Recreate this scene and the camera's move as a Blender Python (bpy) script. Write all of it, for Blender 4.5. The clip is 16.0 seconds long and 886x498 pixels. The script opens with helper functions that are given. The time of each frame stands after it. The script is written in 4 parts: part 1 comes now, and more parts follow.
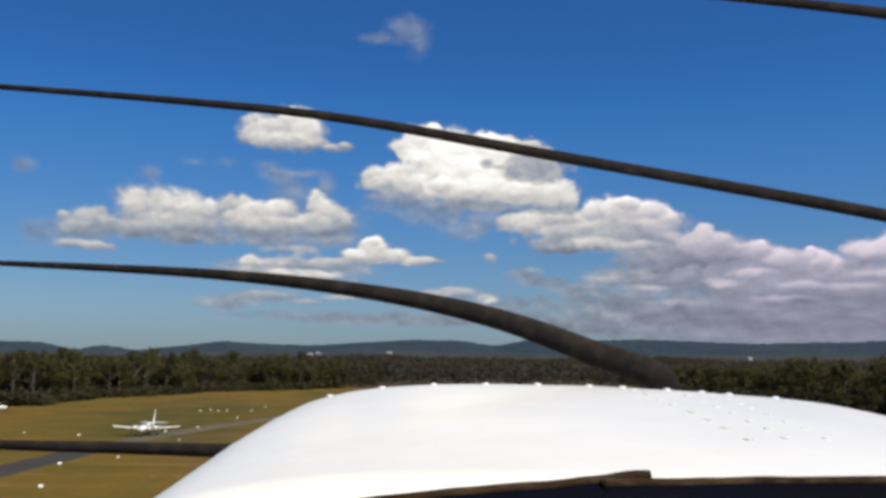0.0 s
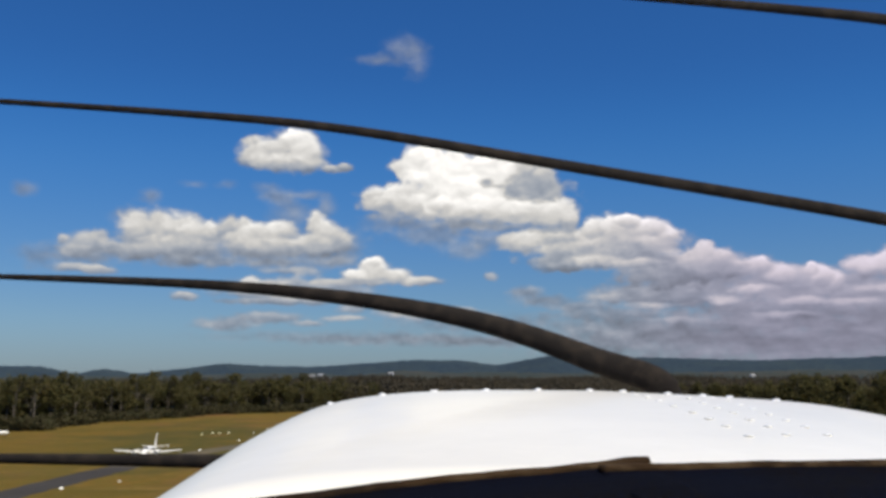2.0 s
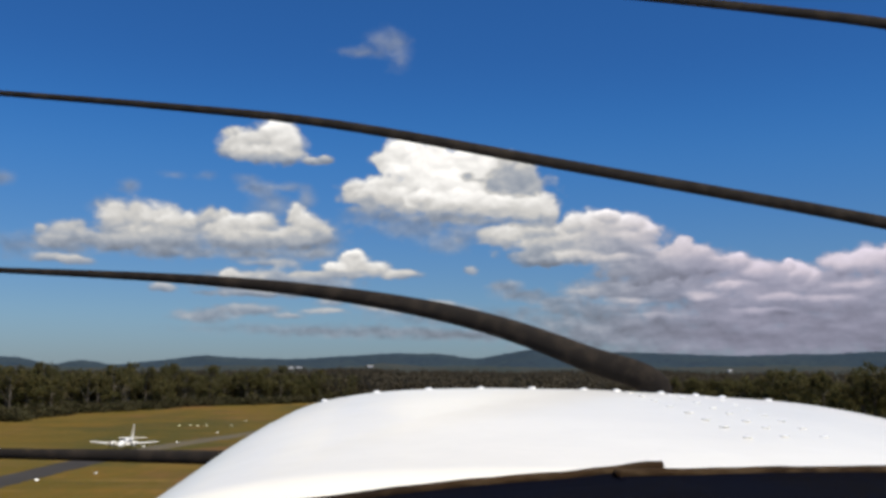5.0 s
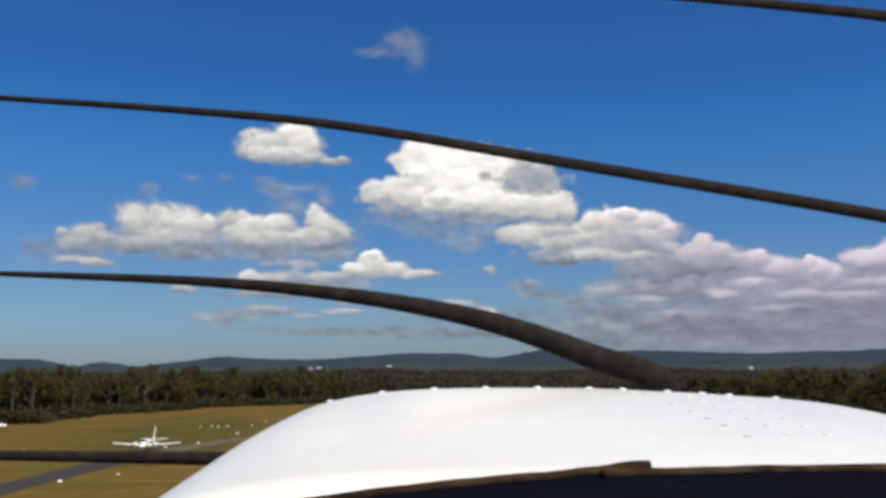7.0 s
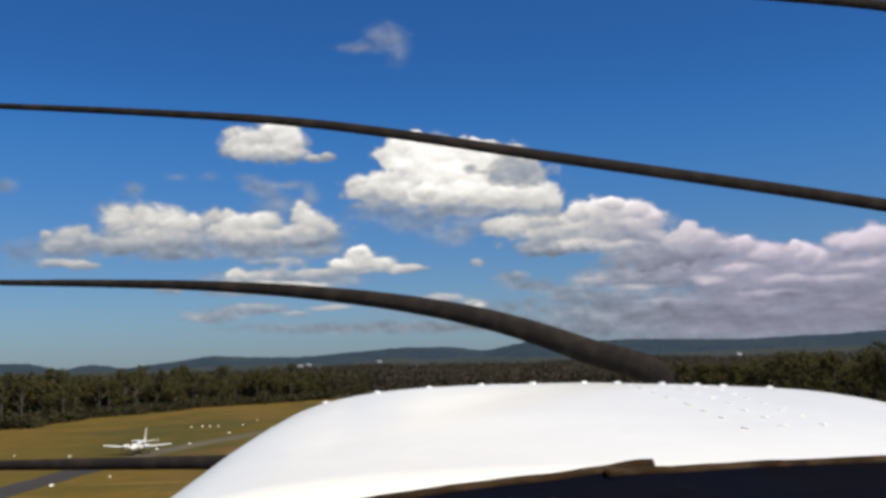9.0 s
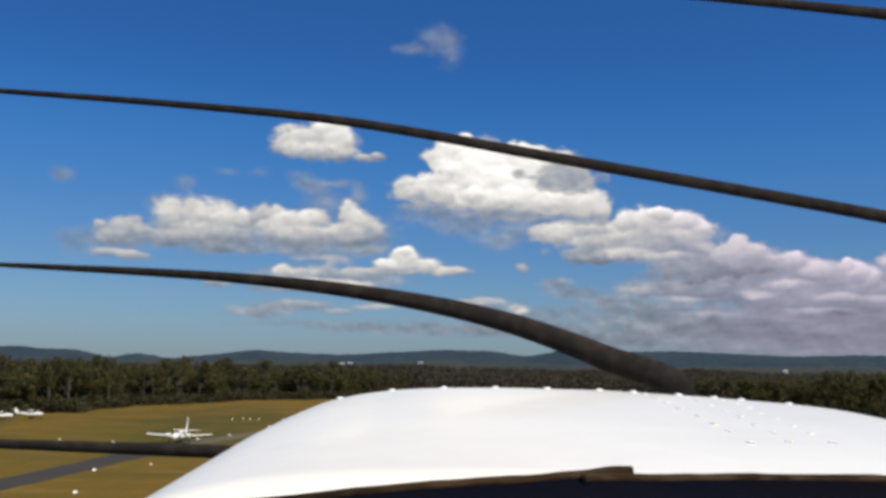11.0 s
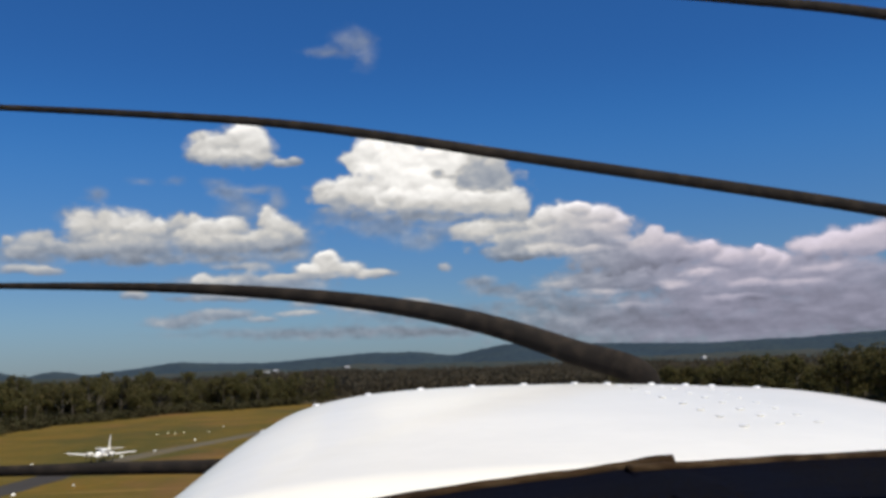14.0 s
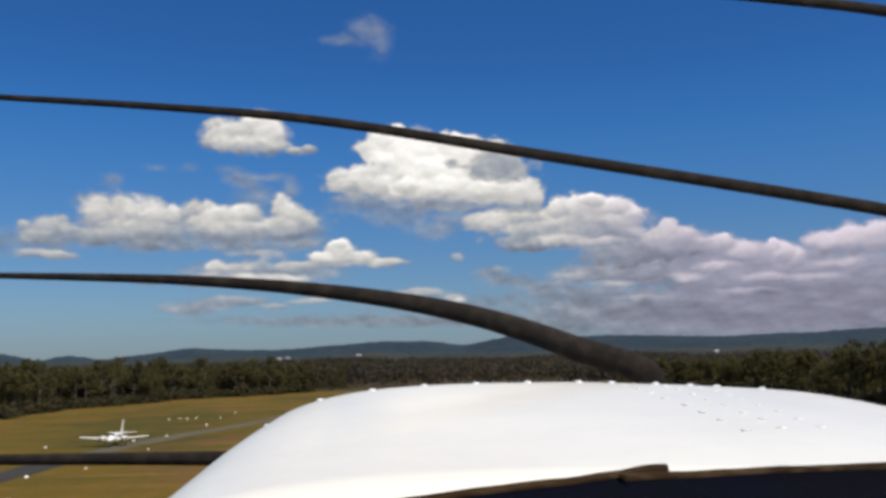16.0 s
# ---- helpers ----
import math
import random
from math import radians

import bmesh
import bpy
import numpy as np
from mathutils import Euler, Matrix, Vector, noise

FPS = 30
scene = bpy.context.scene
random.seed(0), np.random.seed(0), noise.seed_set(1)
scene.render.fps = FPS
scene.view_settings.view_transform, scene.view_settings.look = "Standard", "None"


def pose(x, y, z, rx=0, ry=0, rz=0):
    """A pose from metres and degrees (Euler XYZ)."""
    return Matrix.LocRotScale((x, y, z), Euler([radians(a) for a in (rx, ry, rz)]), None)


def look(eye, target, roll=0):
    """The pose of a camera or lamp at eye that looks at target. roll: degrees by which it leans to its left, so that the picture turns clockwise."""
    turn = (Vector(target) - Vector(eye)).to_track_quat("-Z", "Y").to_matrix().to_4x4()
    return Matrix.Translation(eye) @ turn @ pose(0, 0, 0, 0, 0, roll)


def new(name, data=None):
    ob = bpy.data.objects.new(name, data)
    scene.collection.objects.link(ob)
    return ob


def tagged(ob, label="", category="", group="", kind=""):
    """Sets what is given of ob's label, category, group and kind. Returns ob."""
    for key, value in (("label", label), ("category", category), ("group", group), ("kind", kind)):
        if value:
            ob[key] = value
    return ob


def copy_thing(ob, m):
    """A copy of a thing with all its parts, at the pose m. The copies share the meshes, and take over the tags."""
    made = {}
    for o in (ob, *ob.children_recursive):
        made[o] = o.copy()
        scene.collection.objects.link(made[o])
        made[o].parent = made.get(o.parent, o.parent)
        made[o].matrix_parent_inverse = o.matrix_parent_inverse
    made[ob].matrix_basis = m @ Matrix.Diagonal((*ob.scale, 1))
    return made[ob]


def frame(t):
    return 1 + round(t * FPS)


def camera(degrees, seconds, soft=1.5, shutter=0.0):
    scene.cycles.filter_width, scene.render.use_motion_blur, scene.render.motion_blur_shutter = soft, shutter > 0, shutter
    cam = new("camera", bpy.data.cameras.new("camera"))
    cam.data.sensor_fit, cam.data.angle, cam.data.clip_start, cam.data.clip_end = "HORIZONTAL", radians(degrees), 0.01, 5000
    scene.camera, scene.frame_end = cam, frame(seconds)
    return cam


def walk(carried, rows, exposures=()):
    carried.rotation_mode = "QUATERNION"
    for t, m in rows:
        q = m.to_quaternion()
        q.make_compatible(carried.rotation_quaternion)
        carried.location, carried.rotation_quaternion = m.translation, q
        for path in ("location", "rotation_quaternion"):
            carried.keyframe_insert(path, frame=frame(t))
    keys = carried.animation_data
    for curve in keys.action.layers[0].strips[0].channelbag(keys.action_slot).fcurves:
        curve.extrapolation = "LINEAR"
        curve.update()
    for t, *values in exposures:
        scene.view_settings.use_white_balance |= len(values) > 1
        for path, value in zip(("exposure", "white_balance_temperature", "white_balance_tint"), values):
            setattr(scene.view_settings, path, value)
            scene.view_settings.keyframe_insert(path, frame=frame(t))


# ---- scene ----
# ---- camera and its way: above the glareshield of a light aircraft that stands still ----
LIFT = 13.0            # metres of air under the wheels: the aircraft hangs here instead of taking off
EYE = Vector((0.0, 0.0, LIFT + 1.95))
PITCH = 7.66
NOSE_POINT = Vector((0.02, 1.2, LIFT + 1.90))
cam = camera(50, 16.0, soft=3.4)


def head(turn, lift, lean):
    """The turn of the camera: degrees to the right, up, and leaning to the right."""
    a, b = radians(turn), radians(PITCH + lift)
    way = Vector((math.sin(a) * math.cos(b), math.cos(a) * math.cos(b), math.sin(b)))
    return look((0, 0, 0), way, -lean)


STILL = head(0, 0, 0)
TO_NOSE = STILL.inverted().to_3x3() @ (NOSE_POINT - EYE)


def nose_kept(turn, lift, lean):
    """The aircraft's own turns and banks given to the camera, keeping the nose in place."""
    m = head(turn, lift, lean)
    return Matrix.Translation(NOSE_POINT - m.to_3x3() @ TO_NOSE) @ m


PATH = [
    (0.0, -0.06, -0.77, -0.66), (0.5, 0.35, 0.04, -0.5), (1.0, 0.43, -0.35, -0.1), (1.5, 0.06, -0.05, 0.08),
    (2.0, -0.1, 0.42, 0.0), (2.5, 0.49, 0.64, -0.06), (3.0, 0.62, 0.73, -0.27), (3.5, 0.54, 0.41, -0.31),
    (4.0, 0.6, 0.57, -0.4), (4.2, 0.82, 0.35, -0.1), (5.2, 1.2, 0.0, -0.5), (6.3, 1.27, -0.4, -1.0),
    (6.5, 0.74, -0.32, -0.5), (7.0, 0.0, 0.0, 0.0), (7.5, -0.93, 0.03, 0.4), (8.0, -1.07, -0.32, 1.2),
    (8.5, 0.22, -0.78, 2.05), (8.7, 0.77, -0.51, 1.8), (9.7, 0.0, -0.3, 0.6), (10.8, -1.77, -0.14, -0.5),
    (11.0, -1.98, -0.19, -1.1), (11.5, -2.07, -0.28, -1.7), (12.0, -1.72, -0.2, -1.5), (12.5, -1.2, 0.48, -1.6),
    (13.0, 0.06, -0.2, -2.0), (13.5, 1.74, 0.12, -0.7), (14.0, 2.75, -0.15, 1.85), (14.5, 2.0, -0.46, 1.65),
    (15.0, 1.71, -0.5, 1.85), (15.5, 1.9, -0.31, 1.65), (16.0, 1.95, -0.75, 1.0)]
walk(cam, [(t, nose_kept(a, b, c)) for t, a, b, c in PATH], [(0.0, 0.02), (0.5, 0.0), (1.0, 0.0), (8.0, 0.0), (8.5, -0.08), (9.0, 0.0), (12.5, 0.0), (14.0, -0.05), (16.0, -0.05)])

# ---- sky and sun ----
SUN_TURN, SUN_HEIGHT = 132.0, 57.0     # degrees from straight ahead, to the right, and above the horizon
sun = new("sun", bpy.data.lights.new("sun", "SUN"))
sun.data.energy, sun.data.angle, sun.data.color = 5.25, radians(0.53), (1.0, 0.925, 0.79)
sa, se = radians(SUN_TURN), radians(SUN_HEIGHT)
sun.matrix_world = look((0, 0, 0), (-math.sin(sa) * math.cos(se), -math.cos(sa) * math.cos(se), -math.sin(se)))

CLOUDS = []


def heap(contrast, softness, density, puffs):
    """A cloud: how strongly its lobes are lit from above, how soft and dense it is, and its lobes from back to front:
    degrees to the right, degrees up, half width and half height in degrees, and how bright it is."""
    CLOUDS.append((contrast, softness, density, puffs))


# the wisp high up
heap(0.05, 1.1, 0.55, [(-2.55, 19.92, 1.5, 1.02, 0.60), (-1.73, 19.38, 0.92, 1.23, 0.62), (-4.1, 19.34, 1.77, 0.44, 0.56)])
# low haze
heap(0.03, 1.0, 0.8, [
    (20.07, 2.44, 14.21, 1.90, 0.55), (12.27, 3.36, 9.04, 1.32, 0.55), (2.59, 3.61, 6.77, 0.75, 0.54), (-6.23, 2.75, 8.67, 0.47, 0.55),
    (27.22, 2.91, 5.92, 1.50, 0.56)])
# bank low
heap(0.05, 0.7, 0.8, [
    (10.65, 4.05, 4.93, 0.47, 0.57), (17.05, 3.45, 7.75, 0.58, 0.54), (24.48, 3.23, 6.20, 0.80, 0.54), (5.99, 4.94, 2.03, 0.47, 0.59),
    (4.98, 5.46, 1.19, 0.41, 0.61), (8.01, 4.58, 2.34, 0.40, 0.59)])
# bank body
heap(0.06, 0.5, 0.95, [
    (20.15, 4.19, 6.00, 0.96, 0.59), (25.95, 4.47, 4.14, 1.53, 0.61), (14.91, 5.13, 4.46, 0.99, 0.61), (11.34, 5.21, 3.28, 0.73, 0.60),
    (13.34, 6.43, 3.08, 0.93, 0.66), (23.16, 5.20, 3.76, 1.13, 0.64), (19.61, 5.58, 3.34, 1.15, 0.66), (16.54, 6.40, 2.84, 1.18, 0.67)])
# bank tops
heap(0.12, 0.4, 1.0, [
    (28.80, 6.75, 2.11, 1.19, 0.72), (26.63, 6.58, 1.65, 0.91, 0.77), (25.23, 6.60, 0.96, 0.86, 0.79), (24.03, 6.50, 1.15, 0.68, 0.78),
    (22.30, 5.61, 0.70, 0.57, 0.74), (21.73, 6.07, 0.65, 0.63, 0.78), (21.16, 6.45, 0.45, 0.38, 0.84), (19.51, 6.23, 1.10, 0.64, 0.78),
    (18.43, 6.72, 0.93, 0.58, 0.80), (17.18, 6.64, 0.81, 0.46, 0.76), (16.26, 7.32, 0.89, 0.46, 0.79), (15.38, 7.75, 0.77, 0.56, 0.84),
    (14.66, 7.38, 0.64, 0.53, 0.79)])
# bank streaks
heap(0.09, 0.7, 0.8, [
    (16.32, 4.77, 1.32, 0.33, 0.80), (12.30, 4.52, 1.95, 0.27, 0.74), (9.35, 5.07, 1.50, 0.30, 0.72), (20.77, 4.65, 1.79, 0.29, 0.75),
    (18.06, 5.37, 1.55, 0.26, 0.81), (23.12, 4.51, 1.73, 0.25, 0.74), (14.61, 5.80, 1.60, 0.26, 0.78), (24.88, 5.28, 1.41, 0.28, 0.77),
    (19.83, 3.88, 2.11, 0.22, 0.70), (13.57, 3.68, 1.93, 0.20, 0.68)])
# shelf
heap(0.14, 0.4, 1.0, [
    (9.75, 8.09, 5.00, 1.28, 0.71), (14.00, 6.81, 3.87, 1.12, 0.67), (7.72, 7.29, 2.23, 0.61, 0.69), (10.74, 7.56, 3.32, 0.80, 0.69),
    (11.43, 8.48, 2.38, 1.00, 0.79), (7.40, 8.14, 1.90, 0.88, 0.77), (10.44, 9.01, 1.53, 1.00, 0.83), (13.08, 8.69, 0.92, 0.86, 0.85),
    (12.27, 9.25, 1.05, 0.60, 0.88), (10.99, 9.63, 0.87, 0.47, 0.89), (8.97, 9.18, 0.81, 0.67, 0.87), (6.05, 8.77, 2.18, 0.54, 0.81),
    (4.68, 8.52, 1.71, 0.61, 0.81)])
# shelf foot
heap(0.1, 0.5, 0.9, [
    (9.06, 7.26, 1.94, 0.40, 0.79), (11.39, 7.04, 1.98, 0.33, 0.71), (7.04, 6.89, 1.69, 0.27, 0.57)])
# hanging veil
heap(0.06, 0.8, 0.6, [
    (-0.66, 8.99, 3.27, 0.95, 0.62), (-3.24, 9.55, 2.06, 0.54, 0.60), (1.31, 8.03, 1.51, 0.75, 0.70), (2.79, 8.64, 1.72, 0.68, 0.68)])
# tower back
heap(0.1, 0.35, 1.0, [
    (1.94, 11.26, 5.18, 1.76, 0.80), (-2.91, 10.91, 2.42, 0.81, 0.78), (6.15, 11.44, 1.17, 1.28, 0.69), (5.27, 12.13, 1.45, 1.15, 0.71),
    (4.72, 12.82, 0.83, 0.54, 0.76), (5.35, 13.01, 0.48, 0.34, 0.78), (4.20, 12.29, 1.11, 1.22, 0.74)])
# tower dome
heap(0.05, 0.32, 1.0, [
    (-2.68, 12.98, 0.76, 0.61, 0.86), (-1.60, 13.12, 1.25, 1.22, 0.92), (-0.91, 13.67, 0.98, 0.81, 0.95), (-0.66, 14.01, 0.52, 0.44, 0.95),
    (0.21, 12.52, 2.50, 1.56, 0.98), (2.36, 12.58, 1.87, 1.22, 0.99), (2.99, 12.98, 1.25, 0.74, 0.98), (1.32, 11.43, 2.29, 1.22, 0.97)])
# tower notch
heap(0.02, 0.8, 0.9, [
    (2.57, 12.04, 0.52, 0.30, 0.66), (3.33, 11.82, 0.76, 0.17, 0.72), (-1.46, 11.43, 0.83, 0.47, 0.83), (4.19, 11.00, 0.69, 0.17, 0.74)])
# tower ledge
heap(0.14, 0.42, 1.0, [
    (-4.36, 11.20, 0.90, 0.58, 0.80), (-2.98, 11.29, 1.11, 0.71, 0.83), (-3.60, 10.81, 1.52, 0.51, 0.80), (-1.70, 10.69, 1.59, 0.71, 0.82),
    (7.09, 10.10, 1.16, 0.95, 0.80), (7.59, 9.72, 0.68, 0.81, 0.78), (5.72, 10.16, 1.92, 0.81, 0.86), (4.01, 10.33, 2.07, 0.75, 0.90),
    (2.63, 10.68, 1.59, 0.61, 0.95), (0.55, 10.35, 2.08, 0.68, 0.87), (-0.21, 10.76, 0.83, 0.61, 0.90)])
# tower base
heap(0.04, 0.8, 0.85, [
    (0.55, 9.57, 3.97, 0.44, 0.58), (-2.90, 10.00, 2.14, 0.37, 0.64), (4.00, 9.37, 2.75, 0.37, 0.61), (6.56, 9.20, 1.53, 0.30, 0.65)])
# left smoke
heap(0.06, 0.9, 0.62, [
    (-10.09, 11.10, 1.41, 0.67, 0.60), (-8.33, 11.19, 1.09, 0.37, 0.62), (-9.33, 10.08, 1.55, 1.07, 0.60), (-7.30, 10.47, 0.75, 0.88, 0.60),
    (-17.53, 10.76, 0.82, 0.55, 0.62), (-24.27, 10.76, 0.78, 0.46, 0.56), (-23.20, 7.08, 1.74, 0.81, 0.55), (-18.49, 9.50, 1.24, 0.65, 0.62),
    (-5.97, 8.33, 1.36, 1.15, 0.60)])
# left fill
heap(0.1, 0.8, 0.9, [
    (-15.26, 7.92, 6.07, 1.18, 0.65), (-9.01, 8.11, 4.36, 1.21, 0.65), (-20.84, 7.45, 2.40, 0.96, 0.62)])
# left end
heap(0.12, 0.55, 0.92, [
    (-22.07, 8.09, 0.38, 0.32, 0.69), (-20.93, 7.96, 0.96, 0.70, 0.69), (-20.22, 8.25, 0.67, 0.58, 0.71), (-19.52, 7.71, 0.92, 0.64, 0.67),
    (-21.44, 7.42, 0.89, 0.48, 0.65), (-21.40, 6.47, 1.55, 0.32, 0.71), (-20.25, 6.39, 1.09, 0.26, 0.69)])
# left dome
heap(0.14, 0.45, 1.0, [
    (-17.99, 8.75, 1.25, 1.23, 0.73), (-17.06, 9.15, 1.33, 0.98, 0.77), (-15.74, 8.85, 1.47, 1.11, 0.77), (-14.57, 8.57, 1.29, 0.92, 0.77),
    (-14.13, 8.85, 0.81, 0.66, 0.79), (-16.47, 7.84, 2.66, 0.72, 0.67), (-17.78, 7.59, 1.56, 0.58, 0.65)])
# left middle
heap(0.14, 0.45, 1.0, [
    (-12.96, 9.10, 0.72, 0.80, 0.70), (-12.18, 9.32, 0.56, 0.53, 0.78), (-7.83, 9.45, 0.61, 0.88, 0.78), (-6.65, 8.46, 1.02, 0.95, 0.73),
    (-7.14, 8.95, 0.95, 0.95, 0.77), (-8.17, 8.22, 1.55, 0.74, 0.72), (-10.04, 9.05, 1.14, 0.67, 0.82), (-11.37, 8.85, 1.52, 0.67, 0.80),
    (-12.35, 8.32, 1.05, 0.67, 0.72), (-10.52, 8.04, 2.46, 0.67, 0.71)])
# left base
heap(0.05, 0.8, 0.85, [
    (-15.23, 7.13, 3.52, 0.36, 0.59), (-10.33, 7.13, 4.15, 0.40, 0.60), (-6.57, 7.24, 1.56, 0.47, 0.62), (-9.49, 6.65, 2.40, 0.27, 0.67),
    (-8.48, 6.80, 1.07, 0.24, 0.71)])
# left wedge
heap(0.12, 0.42, 1.0, [
    (-1.68, 6.16, 1.64, 0.31, 0.77), (-5.60, 6.03, 2.58, 0.27, 0.79), (-3.22, 6.46, 1.23, 0.48, 0.84), (-4.93, 6.44, 1.57, 0.48, 0.85),
    (-4.25, 6.96, 0.92, 0.61, 0.90), (-4.12, 7.27, 0.58, 0.37, 0.94)])
# left low
heap(0.12, 0.5, 0.9, [
    (-8.96, 5.58, 5.00, 0.74, 0.64), (-9.94, 4.86, 3.71, 0.23, 0.60), (-11.28, 5.34, 1.71, 0.33, 0.71), (-10.63, 5.79, 1.39, 0.37, 0.78),
    (-11.62, 6.00, 0.59, 0.37, 0.86), (-8.62, 5.22, 2.41, 0.34, 0.81), (-7.28, 5.17, 1.35, 0.27, 0.83), (-15.32, 5.02, 0.95, 0.26, 0.70)])
# left lowest
heap(0.1, 0.6, 0.85, [
    (-12.86, 3.49, 2.07, 0.46, 0.64), (-10.58, 3.92, 2.44, 0.40, 0.66), (-8.25, 3.61, 1.07, 0.23, 0.71), (-5.91, 3.90, 1.42, 0.24, 0.74),
    (-5.58, 4.57, 1.01, 0.44, 0.72), (-3.14, 4.25, 1.50, 0.37, 0.74), (-1.33, 4.09, 2.04, 0.37, 0.72), (0.72, 4.26, 1.77, 0.34, 0.74),
    (2.66, 3.98, 0.88, 0.31, 0.74), (2.89, 3.78, 0.48, 0.24, 0.86), (2.81, 6.39, 0.51, 0.27, 0.72)])
# small cumulus
heap(0.16, 0.45, 0.98, [
    (-11.62, 14.19, 0.67, 0.46, 0.70), (-11.83, 13.46, 0.94, 0.79, 0.74), (-10.76, 13.57, 1.55, 0.93, 0.80), (-8.87, 14.28, 1.02, 0.93, 0.87),
    (-9.82, 13.94, 1.29, 1.06, 0.84), (-8.25, 13.60, 1.09, 0.93, 0.82), (-9.63, 13.05, 2.50, 0.57, 0.73), (-6.79, 12.74, 1.10, 0.27, 0.64),
    (-6.11, 12.92, 0.55, 0.30, 0.66)])
# front haze
heap(0.02, 0.8, 0.9, [
    (21.26, 2.36, 15.14, 1.83, 0.56), (12.25, 2.73, 9.03, 1.19, 0.55), (27.21, 2.76, 5.38, 1.50, 0.56), (1.22, 2.59, 8.10, 0.47, 0.53)])
# thin puffs
heap(0.03, 1.0, 0.4, [
    (-13.10, 11.64, 0.79, 0.30, 0.58), (-15.07, 11.61, 0.84, 0.26, 0.56), (-10.78, 11.64, 1.01, 0.30, 0.56)])


class Nodes:
    """Short ways to add nodes to a tree."""

    def __init__(self, tree):
        self.tree = tree

    def add(self, kind):
        return self.tree.nodes.new(kind)

    def put(self, socket, value):
        if isinstance(value, bpy.types.NodeSocket):
            self.tree.links.new(value, socket)
        else:
            socket.default_value = value

    def math(self, op, a, b=0.0, c=0.0, clamp=False):
        n = self.add("ShaderNodeMath")
        n.operation, n.use_clamp = op, clamp
        for socket, value in zip(n.inputs, (a, b, c)):
            self.put(socket, value)
        return n.outputs[0]

    def vec(self, op, a, b=(0, 0, 0)):
        n = self.add("ShaderNodeVectorMath")
        n.operation = op
        self.put(n.inputs[0], a)
        if op != "LENGTH":
            self.put(n.inputs[1], b)
        return n.outputs["Value"] if op in ("LENGTH", "DOT_PRODUCT") else n.outputs["Vector"]

    def noise(self, vector, scale, detail=4.0, rough=0.55, lac=2.0):
        n = self.add("ShaderNodeTexNoise")
        if vector is not None:
            self.put(n.inputs["Vector"], vector)
        n.inputs["Scale"].default_value, n.inputs["Detail"].default_value = scale, detail
        n.inputs["Roughness"].default_value, n.inputs["Lacunarity"].default_value = rough, lac
        return n

    def mix(self, factor, a, b, blend="MIX"):
        n = self.add("ShaderNodeMix")
        n.data_type, n.blend_type = "RGBA", blend
        self.put(n.inputs[0], factor)
        self.put(n.inputs[6], a)
        self.put(n.inputs[7], b)
        return n.outputs[2]

    def blend(self, factor, a, b):
        n = self.add("ShaderNodeMix")
        for socket, value in zip(n.inputs, (factor, None, a, b)):
            if value is not None:
                self.put(socket, value)
        return n.outputs[0]

    def steps(self, value, low, high, to_low=0.0, to_high=1.0):
        n = self.add("ShaderNodeMapRange")
        n.interpolation_type = "SMOOTHSTEP"
        for socket, v in zip(n.inputs, (value, low, high, to_low, to_high)):
            self.put(socket, v)
        return n.outputs[0]


def cloud_layer(name, contrast, softness, density, puffs):
    """A group that lays the lobes of one cloud over what is behind it."""
    tree = bpy.data.node_groups.new(name, "ShaderNodeTree")
    tree.interface.new_socket("place", in_out="INPUT", socket_type="NodeSocketVector")
    for socket in ("rim", "cover", "light"):
        tree.interface.new_socket(socket, in_out="INPUT", socket_type="NodeSocketFloat")
    for socket in ("cover", "light"):
        tree.interface.new_socket(socket, in_out="OUTPUT", socket_type="NodeSocketFloat")
    k = Nodes(tree)
    place, rim, cover, light = k.add("NodeGroupInput").outputs[:4]
    # a cloud in front lies a hair off where a thick one is behind it (this also keeps the node stack short)
    hair = k.add("ShaderNodeCombineXYZ")
    k.put(hair.inputs[0], k.math("MULTIPLY", cover, 0.001))
    spot = k.vec("ADD", place, hair.outputs[0])
    for a, e, ra, re, tone in puffs:
        off = k.add("ShaderNodeVectorMath")
        off.operation = "MULTIPLY_ADD"
        k.put(off.inputs[0], spot)
        off.inputs[1].default_value, off.inputs[2].default_value = (1 / ra, 1 / re, 0), (-a / ra, -e / re, 0)
        off = off.outputs["Vector"]
        alpha = k.steps(k.math("SUBTRACT", rim, k.vec("LENGTH", off)), -0.06, softness * 1.35, 0.0, density)
        shade = k.math("ADD", k.vec("DOT_PRODUCT", off, (-0.15 * contrast, 1.5 * contrast, 0)), tone)
        light = k.blend(alpha, light, shade)
        cover = k.blend(alpha, cover, 1.0)
    out = k.add("NodeGroupOutput")
    k.put(out.inputs[0], cover)
    k.put(out.inputs[1], light)
    return tree


